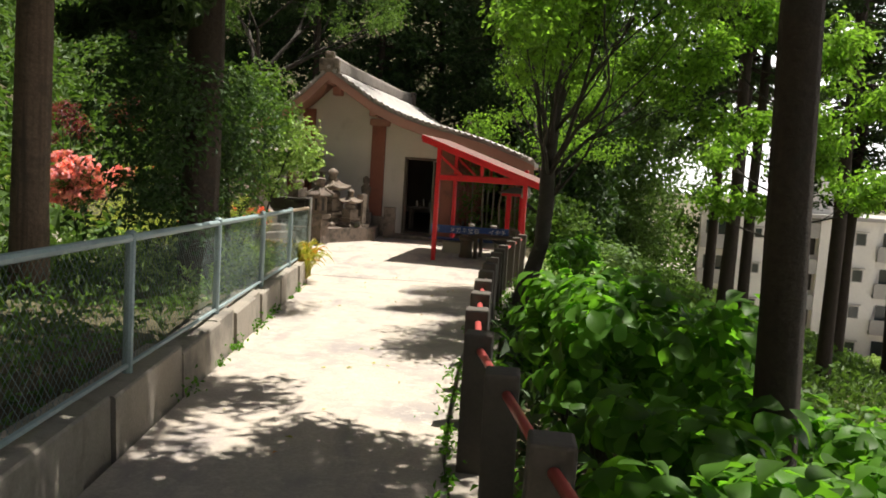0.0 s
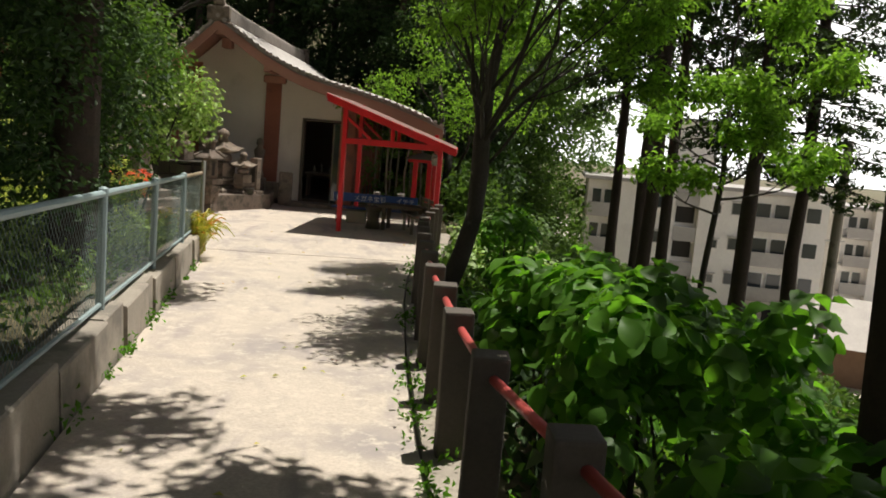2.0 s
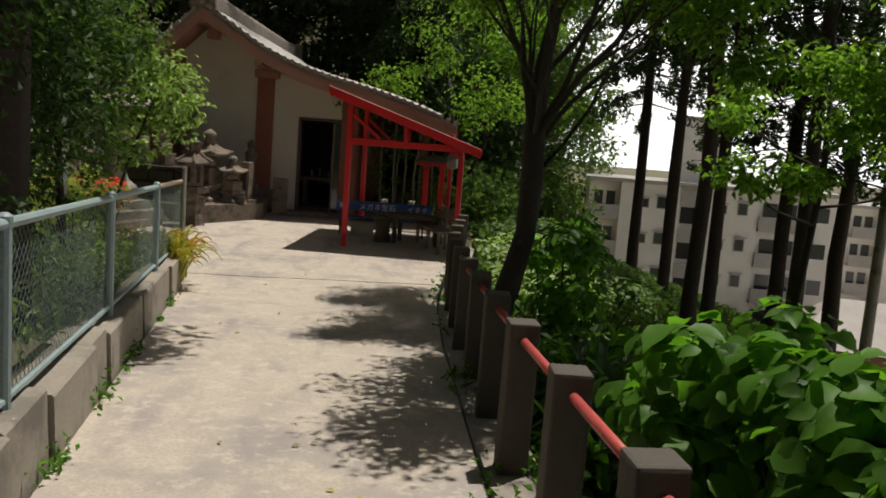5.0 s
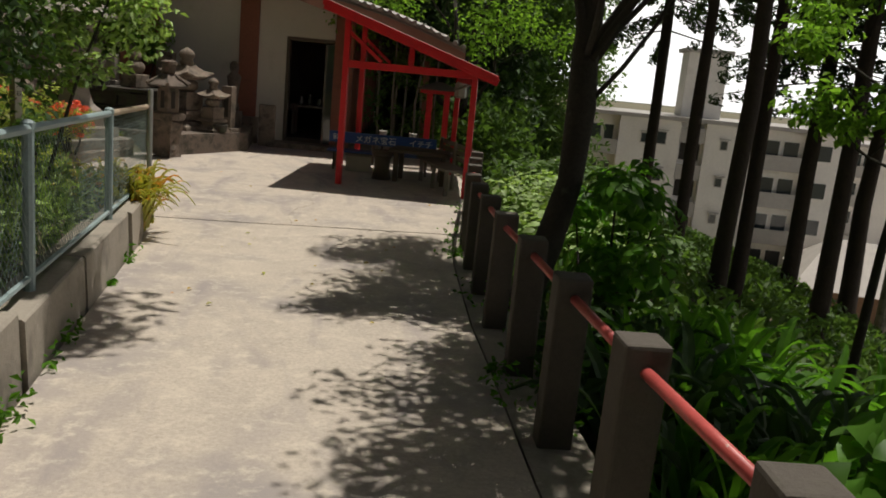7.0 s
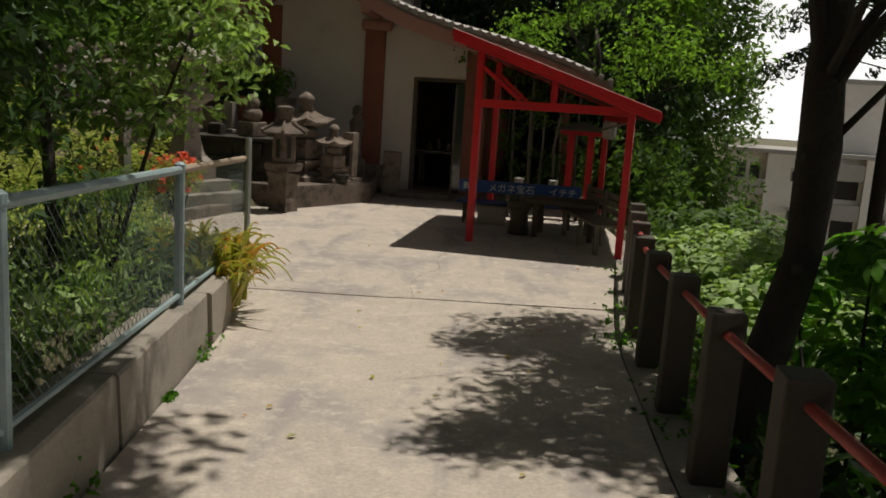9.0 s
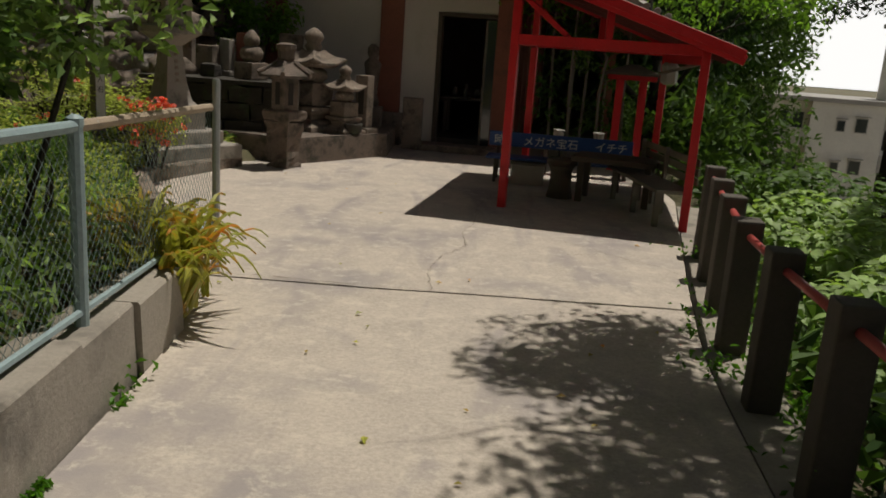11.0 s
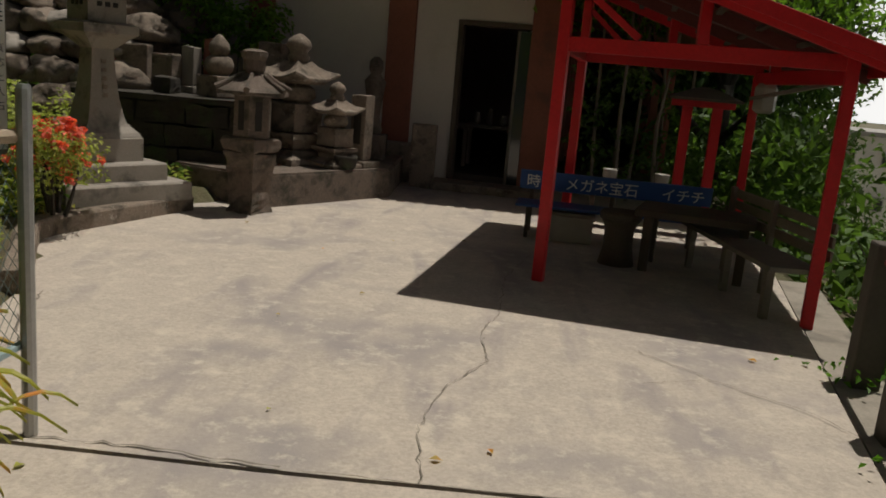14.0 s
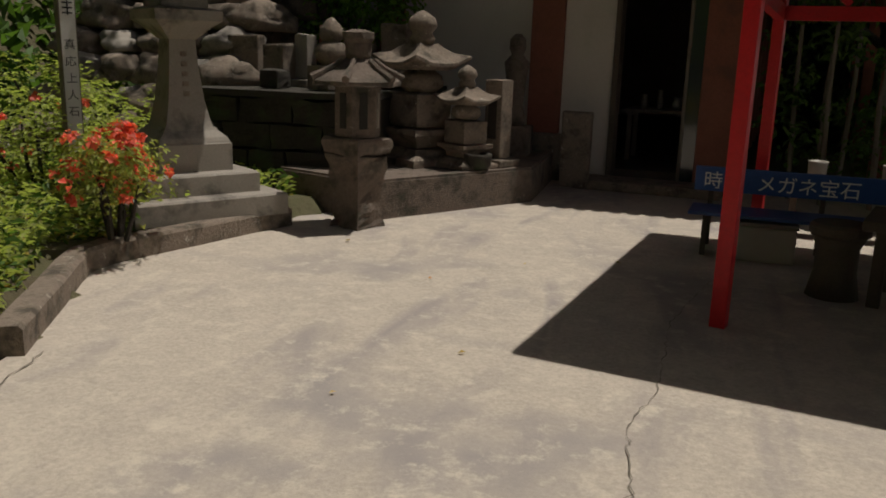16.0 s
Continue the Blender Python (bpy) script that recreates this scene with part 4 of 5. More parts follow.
def garden_kerb():
    """One cast kerb, bending round the garden bed."""
    line = [(-3.10, 15.18), (-3.26, 15.50), (-3.44, 15.87), (-3.62, 16.22), (-3.72, 16.45), (-3.71, 16.66), (-3.62, 16.92), (-3.50, 17.24), (-3.36, 17.66), (-3.20, 18.10)]
    bm = bmesh.new()
    rows = []
    for i, (x, y) in enumerate(line):
        p, q = line[max(i - 1, 0)], line[min(i + 1, len(line) - 1)]
        d = Vector((q[0] - p[0], q[1] - p[1], 0)).normalized()
        o = Vector((-d.y, d.x, 0))
        c = Vector((x, y, 0.03))
        j = 0.006 * noise.noise((x * 4, y * 4, 0))
        rows.append([bm.verts.new(c + o * a + Vector((0, 0, h + j))) for a, h in ((0, -0.08), (0.0, 0.12), (0.018, 0.14), (0.13, 0.14), (0.15, 0.12), (0.15, -0.08))])
    for a, b in zip(rows, rows[1:]):
        for i in range(5):
            bm.faces.new((a[i], b[i], b[i + 1], a[i + 1]))
    bm.faces.new(rows[0])
    bm.faces.new(rows[-1][::-1])
    structure(part("kerb", bm, M_STONE), "worn mossy concrete kerb edging the garden bed", "kerb")


garden_kerb()


def name_post():
    root = thing("wooden_signpost", "weathered square wooden post with painted black characters", "signpost", pose(-4.70, 17.6, 0.2, 0, 0, 50))
    part("post", boxed(-0.06, 0.06, -0.06, 0.06, 0, 1.75, 0.008), M_WOODG, root)
    part("face_board", boxed(-0.05, 0.05, -0.068, -0.061, 0.3, 1.70), M_WHITE, root, "pale painted face")
    for k, ch in enumerate("石人上応真"):
        me = letters(ch, 0.078, M_INK)
        part("lettering", me, M_INK, root, "black painted character", at=pose(-0.038, -0.0685, 0.63 + 0.118 * k, 90, 0, 0))
    for z in (1.34, 1.47):
        bm = bmesh.new()
        for j in range(3):
            box(bm, -0.034, 0.034, -0.072, -0.0685, z + 0.035 * j, z + 0.035 * j + 0.011)
        box(bm, -0.005, 0.006, -0.0735, -0.0725, z - 0.01, z + 0.09)
        part("lettering", bm, M_INK, root)


name_post()
stele(-3.12, 20.45, 0.985, 0.28, 0.28, 0.62, M_STONE, "round-shouldered stone on the terrace", -8)
stele(-4.17, 19.95, 0.985, 0.29, 0.20, 0.40, M_STONE, "broad old gravestone on the dark terrace", -20, False)
stele(-3.92, 20.0, 0.985, 0.17, 0.15, 0.50, M_STONEL, "narrow grey gravestone on the dark terrace", -20)
stele(-3.74, 20.15, 0.985, 0.15, 0.14, 0.60, M_PILLAR, "slim reddish gravestone on the dark terrace", -20, False)
stele(-3.98, 19.45, 0.985, 0.22, 0.2, 0.17, M_STONED, "small mossy block at the terrace edge", -15, False)
stele(-4.55, 20.0, 0.985, 0.36, 0.14, 0.48, M_STONE, "old upright gravestone on the dark terrace", -8)


def ball_stupa():
    root = thing("ball_stone", "stacked round stones on a square block on the terrace", "stupa", pose(-3.47, 19.55, 0.985, 0, 0, -30))
    part("base", boxed(-0.16, 0.16, -0.16, 0.16, 0, 0.22, 0.015), M_STONE, root)
    part("ball", lathe(bmesh.new(), [(0.09, 0.22), (0.145, 0.28), (0.155, 0.34), (0.13, 0.40), (0.08, 0.43)], 16), M_STONE, root, smooth=True)
    part("jewel", lathe(bmesh.new(), [(0.08, 0.43), (0.11, 0.48), (0.10, 0.55), (0.04, 0.62), (0.01, 0.64)], 14), M_STONE, root, smooth=True)


ball_stupa()


def boulder(x, y, z, sx, sy, sz, seed, mat):
    bm = bmesh.new()
    bmesh.ops.create_icosphere(bm, subdivisions=3, radius=1.0)
    for v in bm.verts:
        k = 1 + 0.45 * noise.noise(v.co * 1.3 + Vector((seed, 0, 0))) + 0.22 * noise.noise(v.co * 3.5 + Vector((0, seed, 0))) + 0.13 * noise.noise(v.co * 7 + Vector((0, 0, seed)))
        v.co = Vector((v.co.x * sx * k, v.co.y * sy * k, max(-0.5, v.co.z) * sz * k))
    tagged(part("boulder", bm, mat, smooth=True, at=pose(x, y, z, 0, 0, 37 * seed)), "mossy rough stone stacked in the bank behind the terrace", "boulder", "mossy boulders")


rng_rock = random.Random(12)
for i in range(30):
    k = i // 8
    a = rng_rock.uniform(0.17, 0.30)
    boulder(-7.0 + 0.36 * (i % 8) + rng_rock.uniform(-0.08, 0.08), 20.75 + 0.22 * k, 1.10 + 0.34 * k, a * 1.2, a, a * 0.9, i + 1, (M_STONE, M_STONEB)[i % 2])


for row in range(7):
    for i in range(5):
        a = rng_rock.uniform(0.20, 0.29)
        boulder(-6.45 + 0.40 * i + (0.18 if row % 2 else 0) + rng_rock.uniform(-0.06, 0.06), 19.05 + 0.28 * row + rng_rock.uniform(-0.05, 0.05), 0.25 + 0.27 * row, a * 1.35, a, a * 0.66, 40 + row * 5 + i, (M_STONEL, M_STONE, M_STONE)[(row + 2 * i) % 3])


def offering_vases():
    root = thing("offering_stand", "low wooden stand behind the bench holding pale vases", "stand", pose(0.55, 19.35, 0.03, 0, 0, -8))
    part("tabletop", boxed(-0.1, 1.1, -0.12, 0.12, 0.34, 0.37, 0.005), M_WOODD, root)
    for x in (-0.05, 1.0):
        part("leg", boxed(x, x + 0.05, -0.08, 0.08, 0, 0.34), M_WOODD, root)
    for i, x in enumerate((0.12, 0.64)):
        v = thing("vase", "pale cylindrical vase on the stand behind the bench", "vase", pose(0.55, 19.35, 0.03, 0, 0, -8) @ pose(x, 0, 0.372), "offering vases")
        part("body", lathe(bmesh.new(), [(0.055, 0), (0.065, 0.02), (0.07, 0.2), (0.075, 0.22), (0.06, 0.22), (0.055, 0.16)], 12), M_VASE, v, smooth=True)


offering_vases()

# ---- trees and plants ----


def limbs(base, top_dir, length, radius, depth, rng, bm, tips, spread=0.6, bend=0.2, lift=0.15):
    pts, rad = [Vector(base)], [radius]
    d = Vector(top_dir).normalized()
    n = 4
    for i in range(n):
        d = (d + Vector((rng.uniform(-bend, bend), rng.uniform(-bend, bend), rng.uniform(-bend, bend) * 0.5 + lift * 0.3))).normalized()
        pts.append(pts[-1] + d * length / n)
        rad.append(radius * (1 - 0.45 * (i + 1) / n))
    tube(bm, pts, rad, 8 if radius > 0.05 else 5, 0.25 if radius > 0.05 else 0)
    if depth == 0:
        tips.extend(pts[2:])
        return
    if depth <= 1:
        tips.append(pts[-1])
    k = rng.choice((2, 3, 3)) if depth > 1 else 4
    for i in range(k):
        q = (d + Vector((rng.uniform(-1, 1), rng.uniform(-1, 1), rng.uniform(-0.5, 0.7))) * spread).normalized()
        limbs(pts[rng.choice((2, 3, 4, 4))], q, length * rng.uniform(0.6, 0.85), rad[-1] * 0.75, depth - 1, rng, bm, tips, spread, bend, lift)


def broad_tree(name, label, x, y, z, trunk, limb_list, mat_leaf, mat_bark, seed, leaf=0.09, each=26, ball=0.33, depth=3, spread=0.6, group="", keep=None):
    """A leafy tree: a trunk polyline with radii, and main limbs (point, direction, length, radius)."""
    rng = random.Random(seed)
    root = thing(name, label, "tree", pose(x, y, z), group)
    bm = bmesh.new()
    tube(bm, [p for p, _ in trunk], [r for _, r in trunk], 12, 0.25)
    tips = []
    for p, d, L, r in limb_list:
        limbs(p, d, L, r, depth, rng, bm, tips, spread)
    part("trunk", bm, mat_bark, root, smooth=True)
    if keep:
        tips = [t for t in tips if keep(t)]
    pts = cloud([tuple(t) for t in tips], ball, each, seed, 0.55)
    part("crown", leaf_mesh("crown", pts, leaf, mat_leaf, seed, 0.45, 0.5), mat_leaf, root)
    return root


broad_tree("cherry_tree", "leaning dark-barked cherry tree in full bright green leaf", 0.93, 10.75, -0.15,
           [((-0.04, 0, -0.3), 0.18), ((0.06, 0.03, 0.2), 0.135), ((0.24, 0.10, 0.65), 0.112), ((0.38, 0.15, 1.15), 0.105), ((0.42, 0.2, 1.7), 0.10), ((0.40, 0.24, 2.1), 0.09), ((0.44, 0.3, 2.7), 0.07), ((0.55, 0.3, 3.4), 0.05)],
           [((0.41, 0.22, 1.85), (-0.16, 0.0, 1), 1.1, 0.050), ((0.42, 0.22, 1.95), (0.5, 0.25, 1), 1.7, 0.031), ((0.43, 0.2, 1.7), (0.6, -0.1, 1.2), 1.6, 0.022),
            ((0.42, 0.25, 2.3), (0.1, 0.9, 0.9), 1.5, 0.043), ((0.42, 0.25, 2.4), (0.1, -0.4, 1.0), 1.2, 0.037), ((0.42, 0.25, 2.2), (0.2, 0.5, 0.9), 1.4, 0.034), ((0.42, 0.25, 2.0), (0.35, 0.9, 0.7), 1.4, 0.031), ((0.41, 0.24, 2.0), (0.4, -0.9, 0.95), 1.7, 0.037), ((0.41, 0.24, 2.1), (0.5, -1.0, 0.95), 2.0, 0.031), ((0.41, 0.24, 2.05), (-0.15, -1.0, 0.7), 1.5, 0.028), ((0.44, 0.3, 2.6), (0.9, -0.9, 0.9), 1.9, 0.028), ((0.55, 0.3, 3.3), (0, 0, 1), 1.3, 0.028)],
           M_LEAF_BRIGHT, M_BARKD, 11, 0.085, 42, 0.36, 3, 0.5, keep=lambda t: t.x > (-0.15 if t.y > 0.9 else -0.42) and t.z > 1.75)
broad_tree("young_tree", "slender tree with bright leaves on the slope below the posts", 4.5, 11.6, -1.3,
           [((0, 0, 0), 0.05), ((0.12, 0.05, 1.8), 0.04), ((0.2, 0, 3.0), 0.035), ((0.15, 0, 4.2), 0.025)],
           [((0.17, 0, 2.5), (-0.9, -0.3, 0.15), 0.75, 0.02), ((0.18, 0, 2.7), (0.9, -0.2, 0.2), 0.75, 0.02), ((0.19, 0, 2.9), (0.1, -0.9, 0.2), 0.75, 0.02), ((0.2, 0, 3.1), (-0.5, 0.7, 0.3), 0.8, 0.02), ((0.2, 0, 3.2), (0.7, 0.6, 0.3), 0.8, 0.02),
            ((0.19, 0, 3.4), (-0.9, -0.4, 0.25), 0.85, 0.02), ((0.18, 0, 3.6), (0.8, -0.5, 0.25), 0.85, 0.02), ((0.16, 0, 3.9), (-0.2, -0.8, 0.5), 0.8, 0.02), ((0.15, 0, 4.2), (0.1, 0.1, 1), 0.9, 0.025), ((0.15, 0, 4.1), (-0.7, 0.2, 0.7), 0.9, 0.02)],
           M_LEAF_BRIGHT, M_BARKD, 12, 0.10, 26, 0.30, 2, 0.8)
broad_tree("maple_tree", "spreading green tree on the slope behind the shelter", 2.6, 23.0, -0.4,
           [((0, 0, 0), 0.14), ((0.1, 0, 1.2), 0.12), ((0.1, 0, 2.0), 0.11)],
           [((0.1, 0, 1.1), (-0.7, -0.4, 0.5), 1.5, 0.07), ((0.1, 0, 1.9), (0.4, 0.2, 0.8), 1.3, 0.07), ((0.1, 0, 1.9), (-0.4, 0.5, 1), 1.9, 0.07), ((0.1, 0, 1.2), (0.3, -0.8, 0.45), 1.8, 0.06), ((0.1, 0, 2), (0, 0, 1), 1.8, 0.07)],
           M_LEAF_BRIGHT, M_BARKD, 21, 0.11, 14, 0.5, 3, 0.7)
broad_tree("shade_tree", "leafy tree overhanging the old gravestones", -5.6, 23.4, 1.0,
           [((0, 0, 0), 0.16), ((0.15, -0.1, 1.6), 0.13), ((0.3, -0.2, 3.0), 0.11)],
           [((0.3, -0.2, 2.9), (0.9, -0.5, 0.5), 2.2, 0.08), ((0.3, -0.2, 2.9), (0.4, -0.9, 0.6), 2.0, 0.07), ((0.3, -0.2, 2.9), (-0.5, 0.1, 0.9), 1.6, 0.07), ((0.3, -0.2, 3.0), (0.6, 0.2, 0.9), 1.8, 0.07)],
           M_LEAF_MID, M_BARKD, 24, 0.10, 22, 0.42, 3, 0.65)
broad_tree("broadleaf_tree", "dense green tree at the back of the slope", 2.6, 33.0, -0.2,
           [((0, 0, 0), 0.2), ((0.1, 0, 1.8), 0.17), ((0.1, 0, 3.0), 0.15)],
           [((0.1, 0, 1.8), (-0.7, -0.4, 0.6), 2.6, 0.1), ((0.1, 0, 2.9), (0.6, 0.2, 0.8), 2.5, 0.1), ((0.1, 0, 2.9), (-0.4, 0.5, 1), 2.5, 0.1), ((0.1, 0, 2.2), (0.3, -0.8, 0.5), 2.4, 0.08), ((0.1, 0, 3), (0, 0, 1), 2.6, 0.1)],
           M_LEAF_DARK, M_BARKD, 23, 0.13, 34, 0.62, 3, 0.75)


def cedar(seed, h=15.0, r=0.17, clear=5.4, each=24, extra=(), reach=1.75, bark=M_BARK):
    rng = random.Random(seed)
    root = thing("cedar_tree", "tall straight cedar with bare lower trunk on the slope", "tree", None, "cedars on the slope")
    bm = bmesh.new()
    tube(bm, [(0.02 * rng.uniform(-1, 1) * i, 0.02 * rng.uniform(-1, 1) * i, h * i / 8 - 1.0) for i in range(9)], [r * (1.12 if i == 0 else 1 - 0.085 * i) for i in range(9)], 10, 0.3)
    br = bm
    cs = []
    z = clear
    while z < h - 1.2:
        L = reach * (1 - (z - clear) / (h - clear)) + 0.35
        for i in range(4):
            w = rng.uniform(0, 6.28)
            e = Vector((math.cos(w) * L, math.sin(w) * L, z - 0.25 * L + rng.uniform(-0.2, 0.1)))
            tube(br, [(0, 0, z), e * 0.5 + Vector((0, 0, z * 0.5 + 0.05)), e], [0.022, 0.015, 0.006], 4)
            for t in (0.4, 0.6, 0.8, 1.0):
                c = Vector((0, 0, z)).lerp(e, t)
                cs.append((c.x, c.y, c.z - 0.12))
        z += 0.42
    part("trunk", br, bark, root, smooth=True)
    pts = cloud(cs, 0.21, int(each * 1.4), seed, 1.0)
    if extra:
        pts = np.concatenate([pts, cloud(extra, 0.38, 60, seed + 1, 0.6)], 0)
    part("crown", leaf_mesh("crown", pts, 0.15, M_LEAF_CEDAR, seed, 0.1, 0.28, 0.5), M_LEAF_CEDAR, root)
    return root


c1, c2 = cedar(31, 16.5, 0.17, 5.2, 20, reach=1.5), cedar(32, 17.5, 0.16, 6.1, 20, reach=1.5)
spots = [(8.45, 25.9, 1.0), (7.85, 22.3, 1.0), (5.65, 16.3, 0.9), (6.11, 16.6, 0.8), (11.25, 23.1, 1.3), (8.4, 17.7, 1.1), (12.4, 22.3, 1.4), (13.8, 17.5, 1.1)]
for i, (x, y, k) in enumerate(spots):
    m = pose(x, y, terrain(x, y), 0, 0, 47 * i)
    src = (c1, c2)[i % 2]
    if i < 2:
        src.matrix_basis = m
    else:
        o = copy_thing(src, m)
        o.scale = (k, k, 1.0)


def clump(x0, x1, y0, y1, z0, z1, n, seed):
    rng = random.Random(seed)
    return [(rng.uniform(x0, x1), rng.uniform(y0, y1), z0 + (z1 - z0) * rng.random() ** 0.7) for _ in range(n)]


def shade_bough(a, b, n, seed, wide=0.45):
    """Foliage centres along a long limb from a to b, thickest in its outer half."""
    rng = random.Random(seed)
    a, b = Vector(a), Vector(b)
    return [tuple(a.lerp(b, 0.66 + 0.38 * rng.random()) + Vector((rng.uniform(-wide, wide), rng.uniform(-wide, wide), rng.uniform(-0.15, 0.15)))) for _ in range(n)]


def big_cedar(x, y, r, label, seed, clear=4.6, h=14, boughs=(), reach=1.75, lean=0.0, bark=M_BARK):
    extra = []
    for i, (a, b, n, wide) in enumerate(boughs):
        extra += shade_bough(a, b, n, seed * 10 + i, wide)
    o = cedar(seed, h, r, clear, 60, extra, reach, bark)
    for a, b, n, wide in boughs:
        m = Vector(a).lerp(Vector(b), 0.5) + Vector((0, 0, 0.12))
        part("shade_bough", tube(bmesh.new(), [a, m, b], [0.05, 0.035, 0.012], 6), bark, o)
    o.matrix_basis = pose(x, y, terrain(x, y), 0, lean, 0)
    o["label"] = label
    o["group"] = ""


# Boughs hang above the view, added to shade path, wall and bushes.
big_cedar(1.77, 4.0, 0.13, "dark thick cedar trunk beside the guard posts", 41, 6.6, 13,
          [((0, 0, 5.4), (-1.0, 1.3, 5.2), 34, 0.45), ((0, 0, 5.0), (-1.7, 0.6, 5.0), 34, 0.5), ((0, 0, 5.6), (-1.3, -0.6, 5.3), 34, 0.5), ((0, 0, 5.8), (-0.5, -1.3, 5.6), 20, 0.4), ((0, 0, 5.5), (1.4, 2.3, 5.3), 13, 0.42), ((0, 0, 5.6), (1.2, 3.2, 5.3), 13, 0.42)], 1.1, -3.0)
big_cedar(-3.55, 7.1, 0.17, "straight brown cedar trunk behind the wire fence", 42, 4.2, 14,
          [((0, 0, 4.5 + 0.1 * k), (3.15, y, 4.75), 28, 0.36) for k, y in enumerate((-0.5, -1.2, -2.0, -2.9, -3.8, -4.7))], bark=M_BARKB)
big_cedar(-2.63, 8.9, 0.22, "thick shaded cedar trunk rising from the bushes", 43, 3.2, 14, [((0, 0, 4.9), (1.95, 2.1, 4.8), 12, 0.2), ((0, 0, 4.7), (1.9, 1.45, 4.7), 10, 0.2)], 1.0)
# Cedar added outside the view for shade on the near garden.
big_cedar(-4.6, 4.2, 0.2, "unseen cedar added on the bank to shade the garden", 44, 3.2)


def bush(name, label, centres, radius, each, leaf, mat, seed, category="bush", flowers=None, up=0.5, slim=0.5, big=False, stems=True, flat=0.7):
    """A shrub: forked stems and leaves round the given centres."""
    c0 = np.mean(np.asarray(centres), 0)
    gx, gy = float(c0[0]), float(c0[1])
    gzz = terrain(gx, gy)
    root = thing(name, label, category, pose(gx, gy, gzz))
    loc = [(x - gx, y - gy, z - gzz) for x, y, z in centres]
    if stems:
        bm = bmesh.new()
        rng = random.Random(seed)
        if stems == "trunk":
            tube(bm, [(0.1, 0, -0.1), (0.03, 0.05, 0.8), (0, 0, 1.7)], [0.05, 0.04, 0.02], 8)
        if stems == "thin":
            tube(bm, [(-0.5, -0.3, -0.1), (-0.2, -0.1, 1.1), (0, 0, 1.7)], [0.02, 0.015, 0.01], 6)
        for x, y, z in (loc[::4] if stems is True else ()):
            tube(bm, [(x * 0.25, y * 0.25, -0.05), (x * 0.6 + rng.uniform(-0.05, 0.05), y * 0.6, z * 0.5), (x, y, z)], [0.022, 0.014, 0.006], 5)
        part("stem", bm, M_BARKD, root)
    part("foliage", leaf_mesh("foliage", cloud(loc, radius, each, seed, flat, 0.25), leaf, mat, seed, up, slim, 0.2, big), mat, root)
    if flowers:
        fm, n, size = flowers
        rng = np.random.default_rng(seed)
        pick = np.asarray(loc)[rng.integers(0, len(loc), n)]
        d = rng.normal(size=(n, 3))
        d /= np.linalg.norm(d, axis=1)[:, None]
        d[:, 2] = np.abs(d[:, 2])
        heads = pick + d * radius * [1, 1, flat]
        pts = cloud(heads, 0.045, 9, seed, 0.8)
        part("blossom", leaf_mesh("blossom", pts, size, fm, seed, 0.4, 0.9, 0.1), fm, root, "open flowers")
    return root


for i, (x, y, top, r, dy, n) in enumerate(((1.1, 1.2, 0.95, 0.45, 0.6, 22), (1.05, 2.5, 1.0, 0.42, 0.55, 22), (1.95, 2.7, 0.75, 0.4, 0.5, 14), (1.2, 3.6, 0.86, 0.4, 0.4, 12), (1.35, 5.3, 1.18, 0.5, 0.55, 34), (1.15, 6.3, 1.12, 0.4, 0.4, 24), (1.9, 5.9, 0.85, 0.45, 0.6, 20), (2.5, 4.6, 0.55, 0.45, 0.6, 14))):
    bush("hydrangea_bush", "leafy green hydrangea bush beside the guard posts", clump(x - r, x + r, y - dy, y + dy, 0.35, top, n, 60 + i), 0.26, 30, 0.135, M_LEAF_HYD, 60 + i, up=0.42, slim=0.72, big=True)
for i, (x, y, top, r) in enumerate(((2.2, 13.2, 0.35, 0.6), (2.4, 14.6, 0.35, 0.6), (3.1, 13.9, 0.1, 0.6), (2.9, 16.0, 0.45, 0.6), (3.4, 17.6, 0.5, 0.7))):
    bush("pale_shrub", "pale green leafy shrub on the slope below the posts", clump(x - r, x + r, y - 0.7, y + 0.7, -0.1, top, 26, 80 + i), 0.27, 34, 0.12, M_LEAF_PALE if x < 3.0 else M_LEAF_MID, 80 + i, up=0.65, slim=0.6, big=True)
bush("aucuba_shrub", "tall glossy green shrub behind the guard posts", clump(1.5, 2.05, 10.3, 11.8, 0.1, 1.05, 26, 95), 0.25, 34, 0.14, M_LEAF_HYD, 95, up=0.45, slim=0.42, big=True)
# evergreen behind the fence; the sunlit shrub has a lighter leaf colour
bush("evergreen_shrub", "dense dark evergreen shrub behind the wire fence", clump(-3.9, -2.5, 10.9, 12.9, 1.35, 3.1, 110, 5), 0.34, 56, 0.09, M_LEAF_MID, 5, stems="trunk")
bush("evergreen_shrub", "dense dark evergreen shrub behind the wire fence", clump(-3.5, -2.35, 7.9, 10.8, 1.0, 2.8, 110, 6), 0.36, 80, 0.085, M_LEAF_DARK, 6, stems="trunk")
bush("camellia_bush", "sunlit leafy camellia bush above the fence", clump(-2.7, -1.9, 12.1, 13.0, 1.3, 2.4, 30, 7), 0.25, 40, 0.085, M_LEAF_PALE, 7, stems="thin")
bush("azalea_bush", "azalea bush with coral-red flowers beside the lantern", clump(-3.95, -3.58, 16.5, 17.05, 0.38, 0.78, 26, 8), 0.16, 60, 0.045, M_LEAF_SUN, 8, flowers=(M_AZA, 70, 0.05))
bush("azalea_bush", "small-leaved green azalea bush in the garden bed", clump(-3.9, -3.1, 13.4, 14.4, 0.5, 0.9, 22, 9), 0.18, 50, 0.05, M_LEAF_MID, 9)
